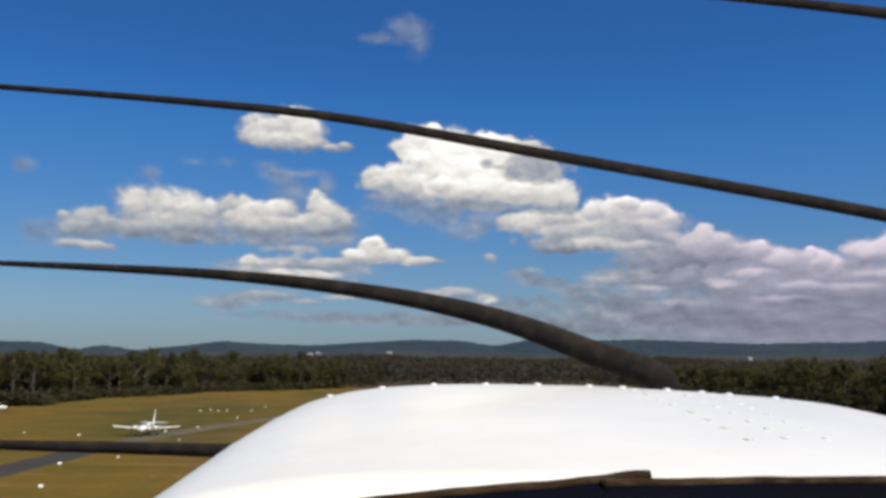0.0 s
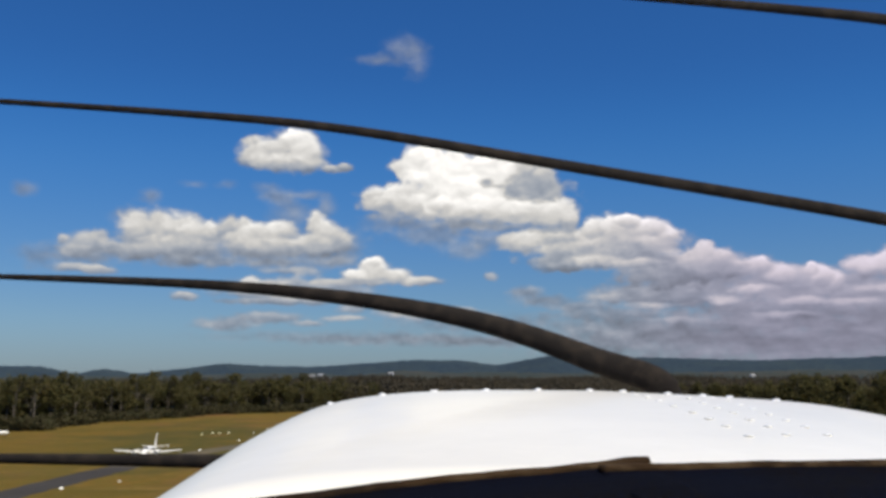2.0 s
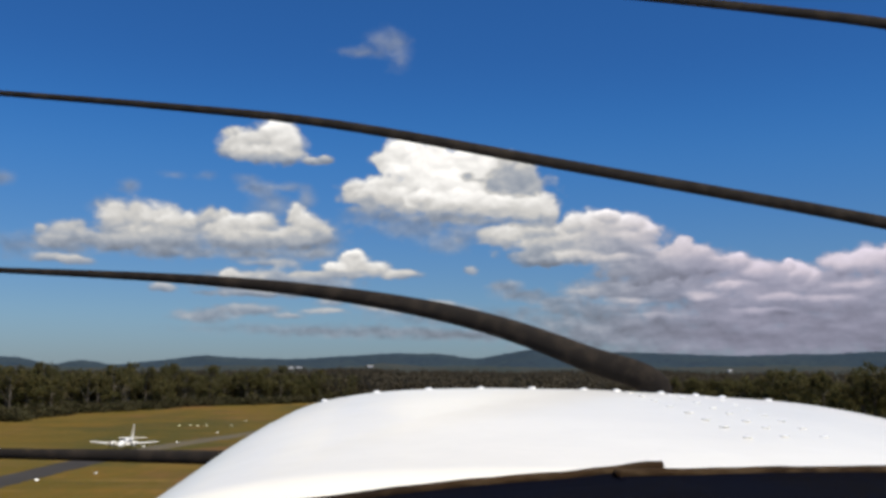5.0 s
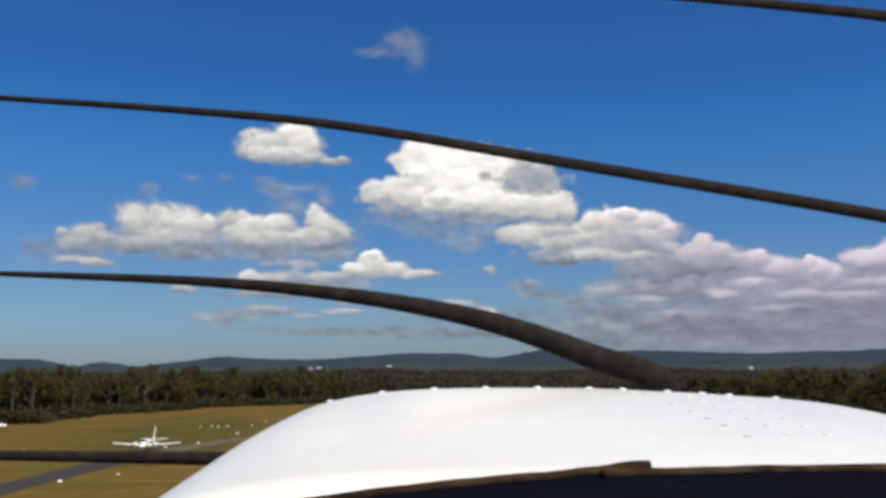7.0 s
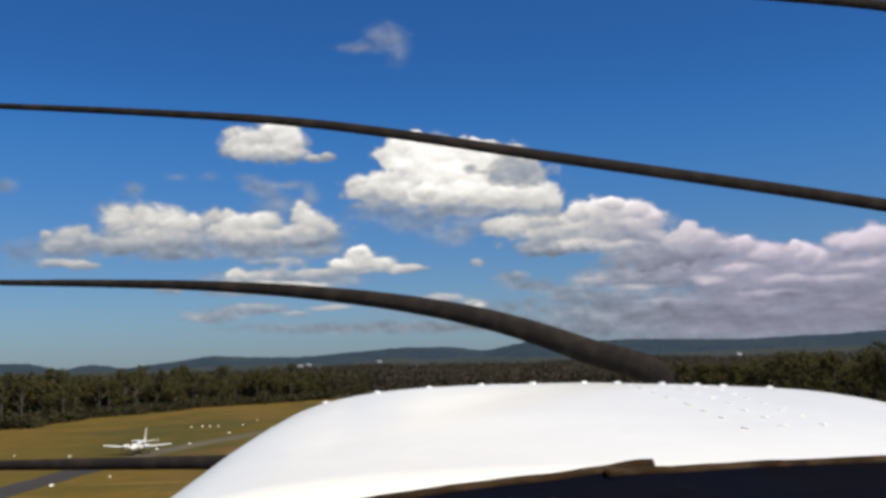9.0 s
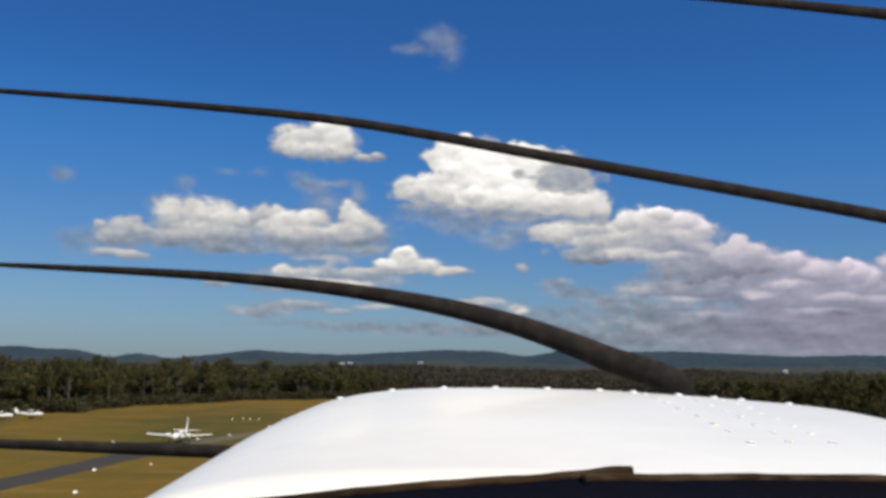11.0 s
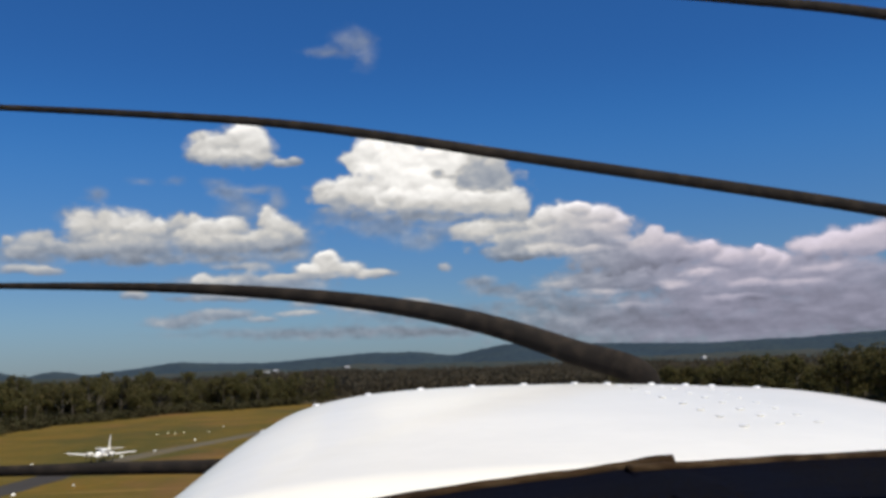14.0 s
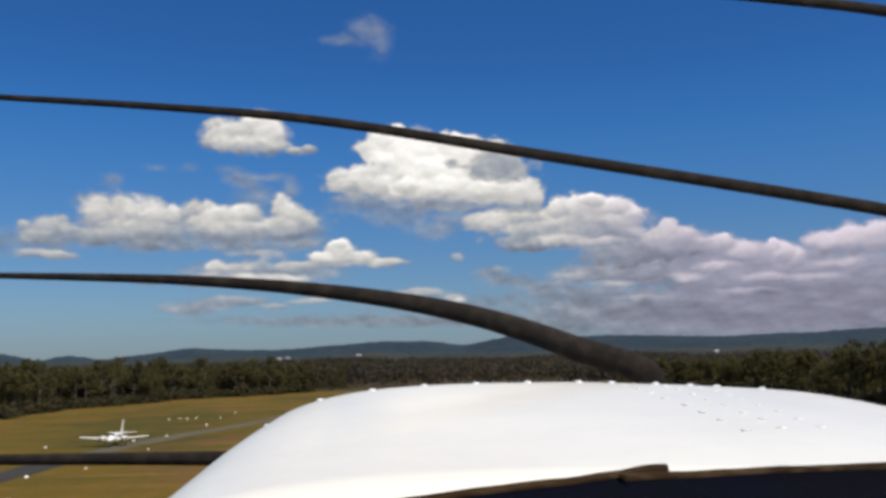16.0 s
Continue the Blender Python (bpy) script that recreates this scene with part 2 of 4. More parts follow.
def make_sky():
    world = bpy.data.worlds.new("sky")
    scene.world = world
    world.use_nodes = True
    k = Nodes(world.node_tree)
    k.tree.nodes.clear()
    sky = k.add("ShaderNodeTexSky")
    sky.sky_type, sky.sun_disc, sky.sun_elevation, sky.sun_rotation = "NISHITA", False, se, sa
    sky.air_density, sky.dust_density, sky.ozone_density, sky.altitude = 1.0, 0.4, 2.2, 200
    way = k.add("ShaderNodeTexCoord").outputs["Generated"]
    xyz = k.add("ShaderNodeSeparateXYZ")
    k.tree.links.new(way, xyz.inputs[0])
    x, y, z = xyz.outputs
    azimuth = k.math("MULTIPLY", k.math("ARCTAN2", x, y), 180 / math.pi)
    height = k.math("MULTIPLY", k.math("ARCSINE", z), 180 / math.pi)
    both = k.add("ShaderNodeCombineXYZ")
    k.tree.links.new(azimuth, both.inputs[0])
    k.tree.links.new(height, both.inputs[1])
    place = both.outputs[0]
    deep = k.mix(k.steps(height, 1.0, 17.0), (0.395, 0.515, 0.745, 1), (0.198, 0.555, 1.02, 1))
    deep = k.mix(k.math("MULTIPLY", k.steps(height, 19.5, 12.0), k.steps(height, 0.5, 4.0)), deep, (1.16, 1.17, 1.09, 1), "MULTIPLY")
    tint = k.mix(1.0, sky.outputs[0], deep, "MULTIPLY")
    # wind-torn edges: the whole sky is stirred a little, and each lobe has billows on its rim
    flat = k.vec("MULTIPLY", place, (0.8, 1.15, 1.0))
    stir = k.noise(flat, 0.75, 3.0, 0.5).outputs["Color"]
    stir = k.vec("MULTIPLY", k.vec("SUBTRACT", stir, (0.5, 0.5, 0.5)), (0.75, 0.5, 0))
    place = k.vec("ADD", place, stir)
    flat = k.vec("MULTIPLY", place, (0.8, 1.15, 1.0))
    fine = k.noise(flat, 1.5, 4.0, 0.52).outputs["Fac"]
    cells = k.add("ShaderNodeTexVoronoi")
    cells.feature = "SMOOTH_F1"
    k.tree.links.new(flat, cells.inputs["Vector"])
    cells.inputs["Scale"].default_value, cells.inputs["Detail"].default_value = 1.5, 1.5
    lumps = cells.outputs["Distance"]
    rim = k.math("ADD", k.math("MULTIPLY_ADD", fine, 0.55, 1.03), k.math("MULTIPLY_ADD", lumps, -0.42, 0.17))
    torn = k.add("ShaderNodeCombineXYZ")
    k.put(torn.inputs[0], k.math("MULTIPLY_ADD", rim, 0.10, -0.12))
    k.put(torn.inputs[1], k.math("MULTIPLY_ADD", fine, 0.16, -0.08))
    torn = k.vec("ADD", place, torn.outputs[0])
    cover, light = 0.0, 0.6
    for heaped in CLOUDS:
        g = k.add("ShaderNodeGroup")
        g.node_tree = cloud_layer("cloud", *heaped)
        for socket, value in zip(g.inputs, (torn, rim, cover, light)):
            k.put(socket, value)
        cover, light = g.outputs
    # grain of the cloud: small billows lit from above, and long streaks in the bank
    bank = k.steps(azimuth, 6.0, 20.0)
    swell = k.noise(flat, 0.85, 3.0, 0.48).outputs["Fac"]
    raised = k.noise(k.vec("ADD", flat, (0.10, 0.40, 0)), 0.85, 3.0, 0.48).outputs["Fac"]
    light = k.math("MULTIPLY_ADD", k.math("SUBTRACT", swell, raised), k.math("MULTIPLY_ADD", bank, -0.16, 0.34), light)
    streak = k.noise(k.vec("MULTIPLY", place, (0.30, 1.5, 1.0)), 1.0, 3.0, 0.55).outputs["Fac"]
    low = k.steps(height, 9.5, 5.0)
    light = k.math("MULTIPLY_ADD", k.math("MULTIPLY", k.math("SUBTRACT", streak, 0.5), low), 0.20, light)
    light = k.math("MULTIPLY_ADD", k.math("SUBTRACT", fine, 0.5), 0.05, light)
    light = k.math("POWER", k.math("MAXIMUM", light, 0.05), 2.2)
    white = k.mix(bank, (1.0, 0.975, 0.935, 1), (1.02, 0.92, 1.05, 1))
    dull = k.mix(bank, (0.86, 0.98, 1.19, 1), (0.93, 0.93, 1.22, 1))
    tone = k.mix(k.steps(light, 0.25, 0.65), dull, white)
    shown = k.vec("SCALE", tone)
    k.put(shown.node.inputs["Scale"], k.math("MULTIPLY", light, CLOUD_GAIN))
    view = k.mix(cover, tint, shown)
    back = k.add("ShaderNodeBackground")
    k.tree.links.new(view, back.inputs[0])
    back.inputs[1].default_value = SKY_STRENGTH
    k.tree.links.new(back.outputs[0], k.add("ShaderNodeOutputWorld").inputs[0])


SKY_STRENGTH = 0.09
CLOUD_GAIN = 0.98 / SKY_STRENGTH
make_sky()


# ---- materials ----
def material(name, base, rough=0.6, metal=0.0, second=None, scale=6.0, third=None, fine=60.0, bump=0.0, spec=0.5, coat=0.0, spread=0.0, leafy=0.0):
    """A painted, grown or laid surface: two colours mixed by broad noise, a third by fine noise, with relief."""
    m = bpy.data.materials.new(name)
    m.use_nodes = True
    k = Nodes(m.node_tree)
    p = k.tree.nodes["Principled BSDF"]
    where = k.add("ShaderNodeTexCoord").outputs["Object"]
    colour = (*base, 1)
    if second:
        colour = k.mix(k.steps(k.noise(where, scale, 5.0).outputs["Fac"], 0.35, 0.65), colour, (*second, 1))
    if third:
        colour = k.mix(k.steps(k.noise(where, fine, 4.0).outputs["Fac"], 0.42, 0.68), colour, (*third, 1))
    if spread:
        info = k.add("ShaderNodeObjectInfo").outputs["Random"]
        island = k.add("ShaderNodeNewGeometry").outputs["Random Per Island"]
        value = k.math("ADD", k.math("MULTIPLY_ADD", info, spread, 1 - spread / 2), k.math("MULTIPLY_ADD", island, spread, -spread / 2))
        tone = k.add("ShaderNodeHueSaturation")
        k.put(tone.inputs["Value"], value)
        k.put(tone.inputs["Color"], colour)
        colour = tone.outputs[0]
    k.put(p.inputs["Base Color"], colour)
    if leafy:
        through_light = k.add("ShaderNodeBsdfTranslucent")
        k.put(through_light.inputs[0], colour)
        both = k.add("ShaderNodeMixShader")
        both.inputs[0].default_value = leafy
        k.tree.links.new(p.outputs[0], both.inputs[1])
        k.tree.links.new(through_light.outputs[0], both.inputs[2])
        k.tree.links.new(both.outputs[0], k.tree.nodes["Material Output"].inputs[0])
    p.inputs["Roughness"].default_value, p.inputs["Metallic"].default_value = rough, metal
    p.inputs["Specular IOR Level"].default_value = spec
    p.inputs["Coat Weight"].default_value = coat
    if bump:
        b = k.add("ShaderNodeBump")
        b.inputs["Strength"].default_value = bump
        b.inputs["Distance"].default_value = 0.02
        k.put(b.inputs["Height"], k.noise(where, fine, 5.0).outputs["Fac"])
        k.put(p.inputs["Normal"], b.outputs[0])
    return m


WHITE = material("white_aircraft_paint", (0.90, 0.872, 0.785), 0.26, second=(0.82, 0.795, 0.72), scale=1.7, coat=0.12, spec=0.35, bump=0.25, fine=2.2)
RIVET = material("bright_fastener", (0.96, 0.96, 0.95), 0.15, spec=0.9, coat=0.4, second=(0.9, 0.9, 0.88), scale=40)
BLADE = material("black_painted_blade", (0.020, 0.017, 0.015), 0.9, spec=0.12, second=(0.016, 0.013, 0.011), scale=3, third=(0.034, 0.027, 0.021), fine=30)
# black vinyl with the blue reflection of the sky put into its colours
SHIELD = material("black_vinyl_sky_reflection", (0.0030, 0.0036, 0.0075), 0.95, spec=0.03, second=(0.0040, 0.0034, 0.0036), scale=9, fine=300, third=(0.0030, 0.0042, 0.0105), bump=0.3)
FRINGE = material("worn_brown_edging", (0.034, 0.020, 0.010), 0.9, spec=0.06, second=(0.014, 0.009, 0.006), scale=9, third=(0.055, 0.037, 0.021), fine=40, bump=0.3)
PANEL = material("dark_blue_black_panel", (0.003, 0.005, 0.013), 0.9, spec=0.06, second=(0.012, 0.014, 0.024), scale=6)
TYRE = material("tyre_rubber", (0.02, 0.02, 0.02), 0.85, second=(0.035, 0.033, 0.03), scale=9)
STEEL = material("grey_steel", (0.35, 0.35, 0.36), 0.4, 0.7, second=(0.25, 0.25, 0.26), scale=9)
GLASS = material("dark_cabin_glass", (0.02, 0.025, 0.03), 0.08, second=(0.03, 0.035, 0.045), scale=3)
BLUE = material("blue_trim_paint", (0.05, 0.08, 0.2), 0.4, second=(0.06, 0.09, 0.22), scale=5)
MARKER = material("white_marker_board", (0.82, 0.81, 0.76), 0.6, second=(0.7, 0.69, 0.62), scale=5)
CONE = material("pale_yellow_marker", (0.8, 0.76, 0.5), 0.6, second=(0.75, 0.72, 0.5), scale=5)
BARK = material("gum_bark", (0.080, 0.066, 0.046), 0.9, second=(0.05, 0.040, 0.028), scale=0.25, third=(0.150, 0.128, 0.098), fine=6, bump=0.4)
LEAF = material("olive_brown_gum_leaves", (0.096, 0.086, 0.030), 0.8, second=(0.122, 0.092, 0.040), scale=0.06, third=(0.060, 0.070, 0.024), fine=1.5, spread=0.3, spec=0.1, leafy=0.45)
# far leaves: brown, greyed because distance haze is put into the colour
CANOPY = material("far_brown_canopy_hazed", (0.076, 0.064, 0.044), 0.85, second=(0.094, 0.074, 0.048), scale=0.012, third=(0.056, 0.052, 0.036), fine=0.3, spread=0.2, spec=0.1, leafy=0.4)
SCRUB = material("brown_green_scrub", (0.060, 0.052, 0.026), 0.85, second=(0.045, 0.05, 0.022), scale=0.4, third=(0.085, 0.07, 0.036), fine=2.0, spread=0.3, spec=0.1, leafy=0.4)


def ground_material():
    """Dry mown grass: straw, olive and bare sandy patches, drawn out along the strip."""
    m = bpy.data.materials.new("dry_mown_grass")
    m.use_nodes = True
    k = Nodes(m.node_tree)
    p = k.tree.nodes["Principled BSDF"]
    where = k.add("ShaderNodeTexCoord").outputs["Object"]
    long = k.vec("MULTIPLY", where, (0.02, 0.006, 1))
    patch = k.noise(long, 1.6, 5.0, 0.6).outputs["Fac"]
    colour = k.mix(k.steps(patch, 0.36, 0.62), (0.162, 0.090, 0.012, 1), (0.110, 0.074, 0.009, 1))
    patch = k.noise(where, 0.07, 4.0, 0.6).outputs["Fac"]
    colour = k.mix(k.math("MULTIPLY", k.steps(patch, 0.50, 0.68), 0.85), colour, (0.19, 0.112, 0.022, 1))
    patch = k.noise(k.vec("MULTIPLY", where, (0.016, 0.05, 1)), 1.0, 4.0, 0.6).outputs["Fac"]
    colour = k.mix(k.math("MULTIPLY", k.steps(patch, 0.46, 0.64), 0.8), colour, (0.074, 0.060, 0.008, 1))
    patch = k.noise(k.vec("MULTIPLY", where, (0.02, 0.16, 1)), 1.0, 3.0, 0.6).outputs["Fac"]
    colour = k.mix(k.math("MULTIPLY", k.steps(patch, 0.54, 0.68), 0.6), colour, (0.245, 0.155, 0.042, 1))
    mow = k.noise(k.vec("MULTIPLY", where, (0.5, 0.02, 1)), 1.0, 3.0).outputs["Fac"]
    colour = k.mix(k.math("MULTIPLY", k.steps(mow, 0.45, 0.7), 0.35), colour, (0.082, 0.066, 0.010, 1))
    clump = k.noise(k.vec("MULTIPLY", where, (1.0, 0.35, 1)), 0.55, 5.0, 0.68).outputs["Fac"]
    colour = k.mix(k.math("MULTIPLY", k.steps(clump, 0.46, 0.64), 0.7), colour, (0.105, 0.088, 0.012, 1))
    colour = k.mix(k.math("MULTIPLY", k.steps(clump, 0.46, 0.32), 0.5), colour, (0.20, 0.135, 0.032, 1))
    fine = k.noise(where, 3.0, 6.0, 0.7).outputs["Fac"]
    colour = k.mix(k.math("MULTIPLY", k.steps(fine, 0.4, 0.7), 0.45), colour, (0.195, 0.123, 0.022, 1))
    green = k.noise(k.vec("MULTIPLY", where, (0.022, 0.012, 1)), 1.0, 4.0, 0.62).outputs["Fac"]
    colour = k.mix(k.math("MULTIPLY", k.steps(green, 0.45, 0.60), 0.8), colour, (0.062, 0.060, 0.012, 1))
    bare = k.noise(k.vec("MULTIPLY", where, (0.030, 0.014, 1)), 1.3, 4.0, 0.6).outputs["Fac"]
    colour = k.mix(k.math("MULTIPLY", k.steps(bare, 0.52, 0.66), 0.65), colour, (0.165, 0.085, 0.030, 1))
    colour = k.mix(1.0, colour, (0.90, 0.90, 1.0, 1), "MULTIPLY")
    k.put(p.inputs["Base Color"], colour)
    p.inputs["Roughness"].default_value, p.inputs["Specular IOR Level"].default_value = 0.95, 0.1
    b = k.add("ShaderNodeBump")
    b.inputs["Strength"].default_value, b.inputs["Distance"].default_value = 0.6, 0.08
    k.put(b.inputs["Height"], k.noise(where, 9.0, 6.0, 0.7).outputs["Fac"])
    k.put(p.inputs["Normal"], b.outputs[0])
    return m


LITTER = material("brown_leaf_litter", (0.060, 0.045, 0.026), 0.95, second=(0.040, 0.036, 0.018), scale=0.05, third=(0.085, 0.064, 0.036), fine=0.8, bump=0.4, spec=0.1)
GRASS = ground_material()
ASPHALT = material("grey_asphalt", (0.075, 0.068, 0.062), 0.9, second=(0.055, 0.052, 0.05), scale=0.12, third=(0.10, 0.092, 0.082), fine=3.0, bump=0.3, spec=0.3)
FRESH = material("fresh_dark_asphalt", (0.034, 0.030, 0.026), 0.9, second=(0.044, 0.040, 0.035), scale=0.1, third=(0.058, 0.052, 0.045), fine=3.0, bump=0.3, spec=0.12)
WORN = material("weathered_taxiway_seal", (0.105, 0.088, 0.058), 0.95, second=(0.135, 0.105, 0.05), scale=0.09, third=(0.085, 0.08, 0.07), fine=1.2, bump=0.3, spec=0.1)
SAND = material("sandy_dry_verge", (0.30, 0.205, 0.10), 0.95, second=(0.22, 0.15, 0.06), scale=0.25, third=(0.36, 0.26, 0.14), fine=2.0, spec=0.1)
PAINT = material("white_runway_paint", (0.72, 0.71, 0.68), 0.8, second=(0.55, 0.54, 0.5), scale=0.8, third=(0.4, 0.39, 0.36), fine=6)
# far hills: the haze of distance is put into their colour as blue
HILL = material("far_hills_haze_blue", (0.026, 0.042, 0.056), 0.95, second=(0.036, 0.052, 0.058), scale=0.006, third=(0.018, 0.030, 0.044), fine=0.05, spec=0.1)
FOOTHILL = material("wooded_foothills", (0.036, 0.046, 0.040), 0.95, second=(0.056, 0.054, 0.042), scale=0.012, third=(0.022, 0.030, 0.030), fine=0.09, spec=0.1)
CLEARING = material("pale_roof_far_off", (0.5, 0.5, 0.48), 0.7, second=(0.4, 0.4, 0.4), scale=0.2)


# ---- builders ----
def mesh_object(name, bm, mat, smooth=False):
    me = bpy.data.meshes.new(name)
    bm.normal_update()
    bm.to_mesh(me)
    bm.free()
    if smooth:
        for poly in me.polygons:
            poly.use_smooth = True
    me.materials.append(mat)
    return new(name, me)


def part(name, bm, mat, parent, label="", smooth=False):
    """One mesh under a thing or under a part."""
    ob = mesh_object(name, bm, mat, smooth)
    ob.parent = parent
    if label:
        tagged(ob, label)
    return ob


def box(bm, centre, size, turn=None):
    m = Matrix.Translation(centre) @ (turn if turn else Matrix()) @ Matrix.Diagonal((*size, 1))
    bmesh.ops.create_cube(bm, size=1.0, matrix=m)
    return bm


def loft(rings, closed=True, caps=True):
    """A skin over rings of equally many points."""
    bm = bmesh.new()
    rows = [[bm.verts.new(p) for p in ring] for ring in rings]
    n = len(rows[0])
    for a, b in zip(rows, rows[1:]):
        for i in range(n if closed else n - 1):
            j = (i + 1) % n
            bm.faces.new((a[i], a[j], b[j], b[i]))
    if caps and closed:
        bm.faces.new(rows[0][::-1])
        bm.faces.new(rows[-1])
    bmesh.ops.recalc_face_normals(bm, faces=bm.faces)
    return bm


def ellipse_ring(centre, rx, rz, n=16, power=2.0, axis="y"):
    out = []
    for i in range(n):
        a = 2 * math.pi * i / n
        c, s = math.cos(a), math.sin(a)
        u = math.copysign(abs(c) ** (2 / power), c) * rx
        v = math.copysign(abs(s) ** (2 / power), s) * rz
        out.append(Vector(centre) + (Vector((u, 0, v)) if axis == "y" else Vector((0, u, v))))
    return out


def smooth_line(points, steps=6):
    """Points along a smooth line through the given ones."""
    pts = [Vector(p) for p in points]
    out = []
    for i in range(len(pts) - 1):
        p0, p1, p2, p3 = pts[max(i - 1, 0)], pts[i], pts[i + 1], pts[min(i + 2, len(pts) - 1)]
        for s in range(steps):
            t = s / steps
            out.append(0.5 * ((2 * p1) + (p2 - p0) * t + (2 * p0 - 5 * p1 + 4 * p2 - p3) * t * t + (3 * p1 - p0 - 3 * p2 + p3) * t ** 3))
    out.append(pts[-1])
    return out


# ---- ground, runway, hills ----
def terrain(x, y):
    """The height of the land: a level airfield, rising gently under the far woods."""
    d = math.hypot(x, y)
    f = min(max((d - 750) / 1250, 0.0), 1.0)
    fold = noise.noise(Vector((x / 310, y / 420, 1.7))) + 0.5 * noise.noise(Vector((x / 120, y / 160, 4.1)))
    return (12.0 + 10.0 * fold) * f * f * (3 - 2 * f)


EDGE_AZ = (-60, -45, -36, -26, -23, -20, -17, -13, -9.4, -4, 2, 8, 13, 18.7, 23.3, 30, 45, 60)
EDGE_D = (170, 215, 265, 322, 346, 392, 432, 490, 524, 590, 650, 640, 570, 470, 352, 300, 260, 200)


def forest_edge(az):
    """How far off the woods begin, by degrees to the right."""
    return float(np.interp(az, EDGE_AZ, EDGE_D)) + 14 * noise.noise(Vector((az * 0.5, 3.3, 0.0)))


def make_ground():
    bm = bmesh.new()
    rings = [0.0, 15, 40, 90, 180, 320, 520, 750, 900, 1100, 1300, 1500, 1700, 1900, 2100, 3300, 4800]
    n = 180
    middle = bm.verts.new((0, 0, 0))
    last = None
    for r in rings[1:]:
        row = []
        for i in range(n):
            x, y = r * math.cos(2 * math.pi * i / n), r * math.sin(2 * math.pi * i / n)
            row.append(bm.verts.new((x, y, terrain(x, y))))
        for i in range(n):
            j = (i + 1) % n
            if last:
                bm.faces.new((last[i], row[i], row[j], last[j]))
            else:
                bm.faces.new((middle, row[i], row[j]))
        last = row
    tagged(mesh_object("ground", bm, GRASS), "dry mown olive and straw grass of an airfield", "ground", kind="structure")
    # leaf litter and shade-grown scrub under the trees
    bm = bmesh.new()
    rows = []
    for i in range(121):
        az = -60 + i
        a, near = radians(az), forest_edge(az) + 4
        row = []
        for f in [j / 24 for j in range(25)]:
            d = near + (2250 - near) * f ** 1.4
            x, y = d * math.sin(a), d * math.cos(a)
            row.append(bm.verts.new((x, y, terrain(x, y) + (0.05 if f == 0 else 0.8))))
        rows.append(row)
    for a, b in zip(rows, rows[1:]):
        for j in range(24):
            bm.faces.new((a[j], a[j + 1], b[j + 1], b[j]))
    tagged(mesh_object("forest_floor", bm, LITTER), "brown leaf litter and low scrub under the trees", "forest floor", kind="structure")


RUNWAY_TURN = -2.2      # degrees to the right of straight ahead


def along(forward, side, z=0.0):
    """A place by metres along the runway and to its right."""
    a = radians(RUNWAY_TURN)
    return Vector((math.sin(a) * forward + math.cos(a) * side, math.cos(a) * forward - math.sin(a) * side, z))


def slab(bm, rows):
    """Top and side faces of a long slab whose rows are left, right, left below, right below."""
    for a, b in zip(rows, rows[1:]):
        bm.faces.new((a[0], a[1], b[1], b[0]))
        bm.faces.new((a[2], a[0], b[0], b[2]))
        bm.faces.new((a[1], a[3], b[3], b[1]))


def strip(name, y0, y1, x0, x1, z, mat, label, category, ragged=0.0, step=12.0):
    bm = bmesh.new()
    n = max(2, int((y1 - y0) / step))
    rnd = random.Random(name)
    rows = []
    for i in range(n + 1):
        y = y0 + (y1 - y0) * i / n
        row = [bm.verts.new(along(y, x0 + rnd.uniform(-ragged, ragged), z)), bm.verts.new(along(y, x1 + rnd.uniform(-ragged, ragged), z))]
        row += [bm.verts.new(row[0].co - Vector((0, 0, 0.3))), bm.verts.new(row[1].co - Vector((0, 0, 0.3)))]
        rows.append(row)
    slab(bm, rows)
    return tagged(mesh_object(name, bm, mat), label, category, kind="structure")


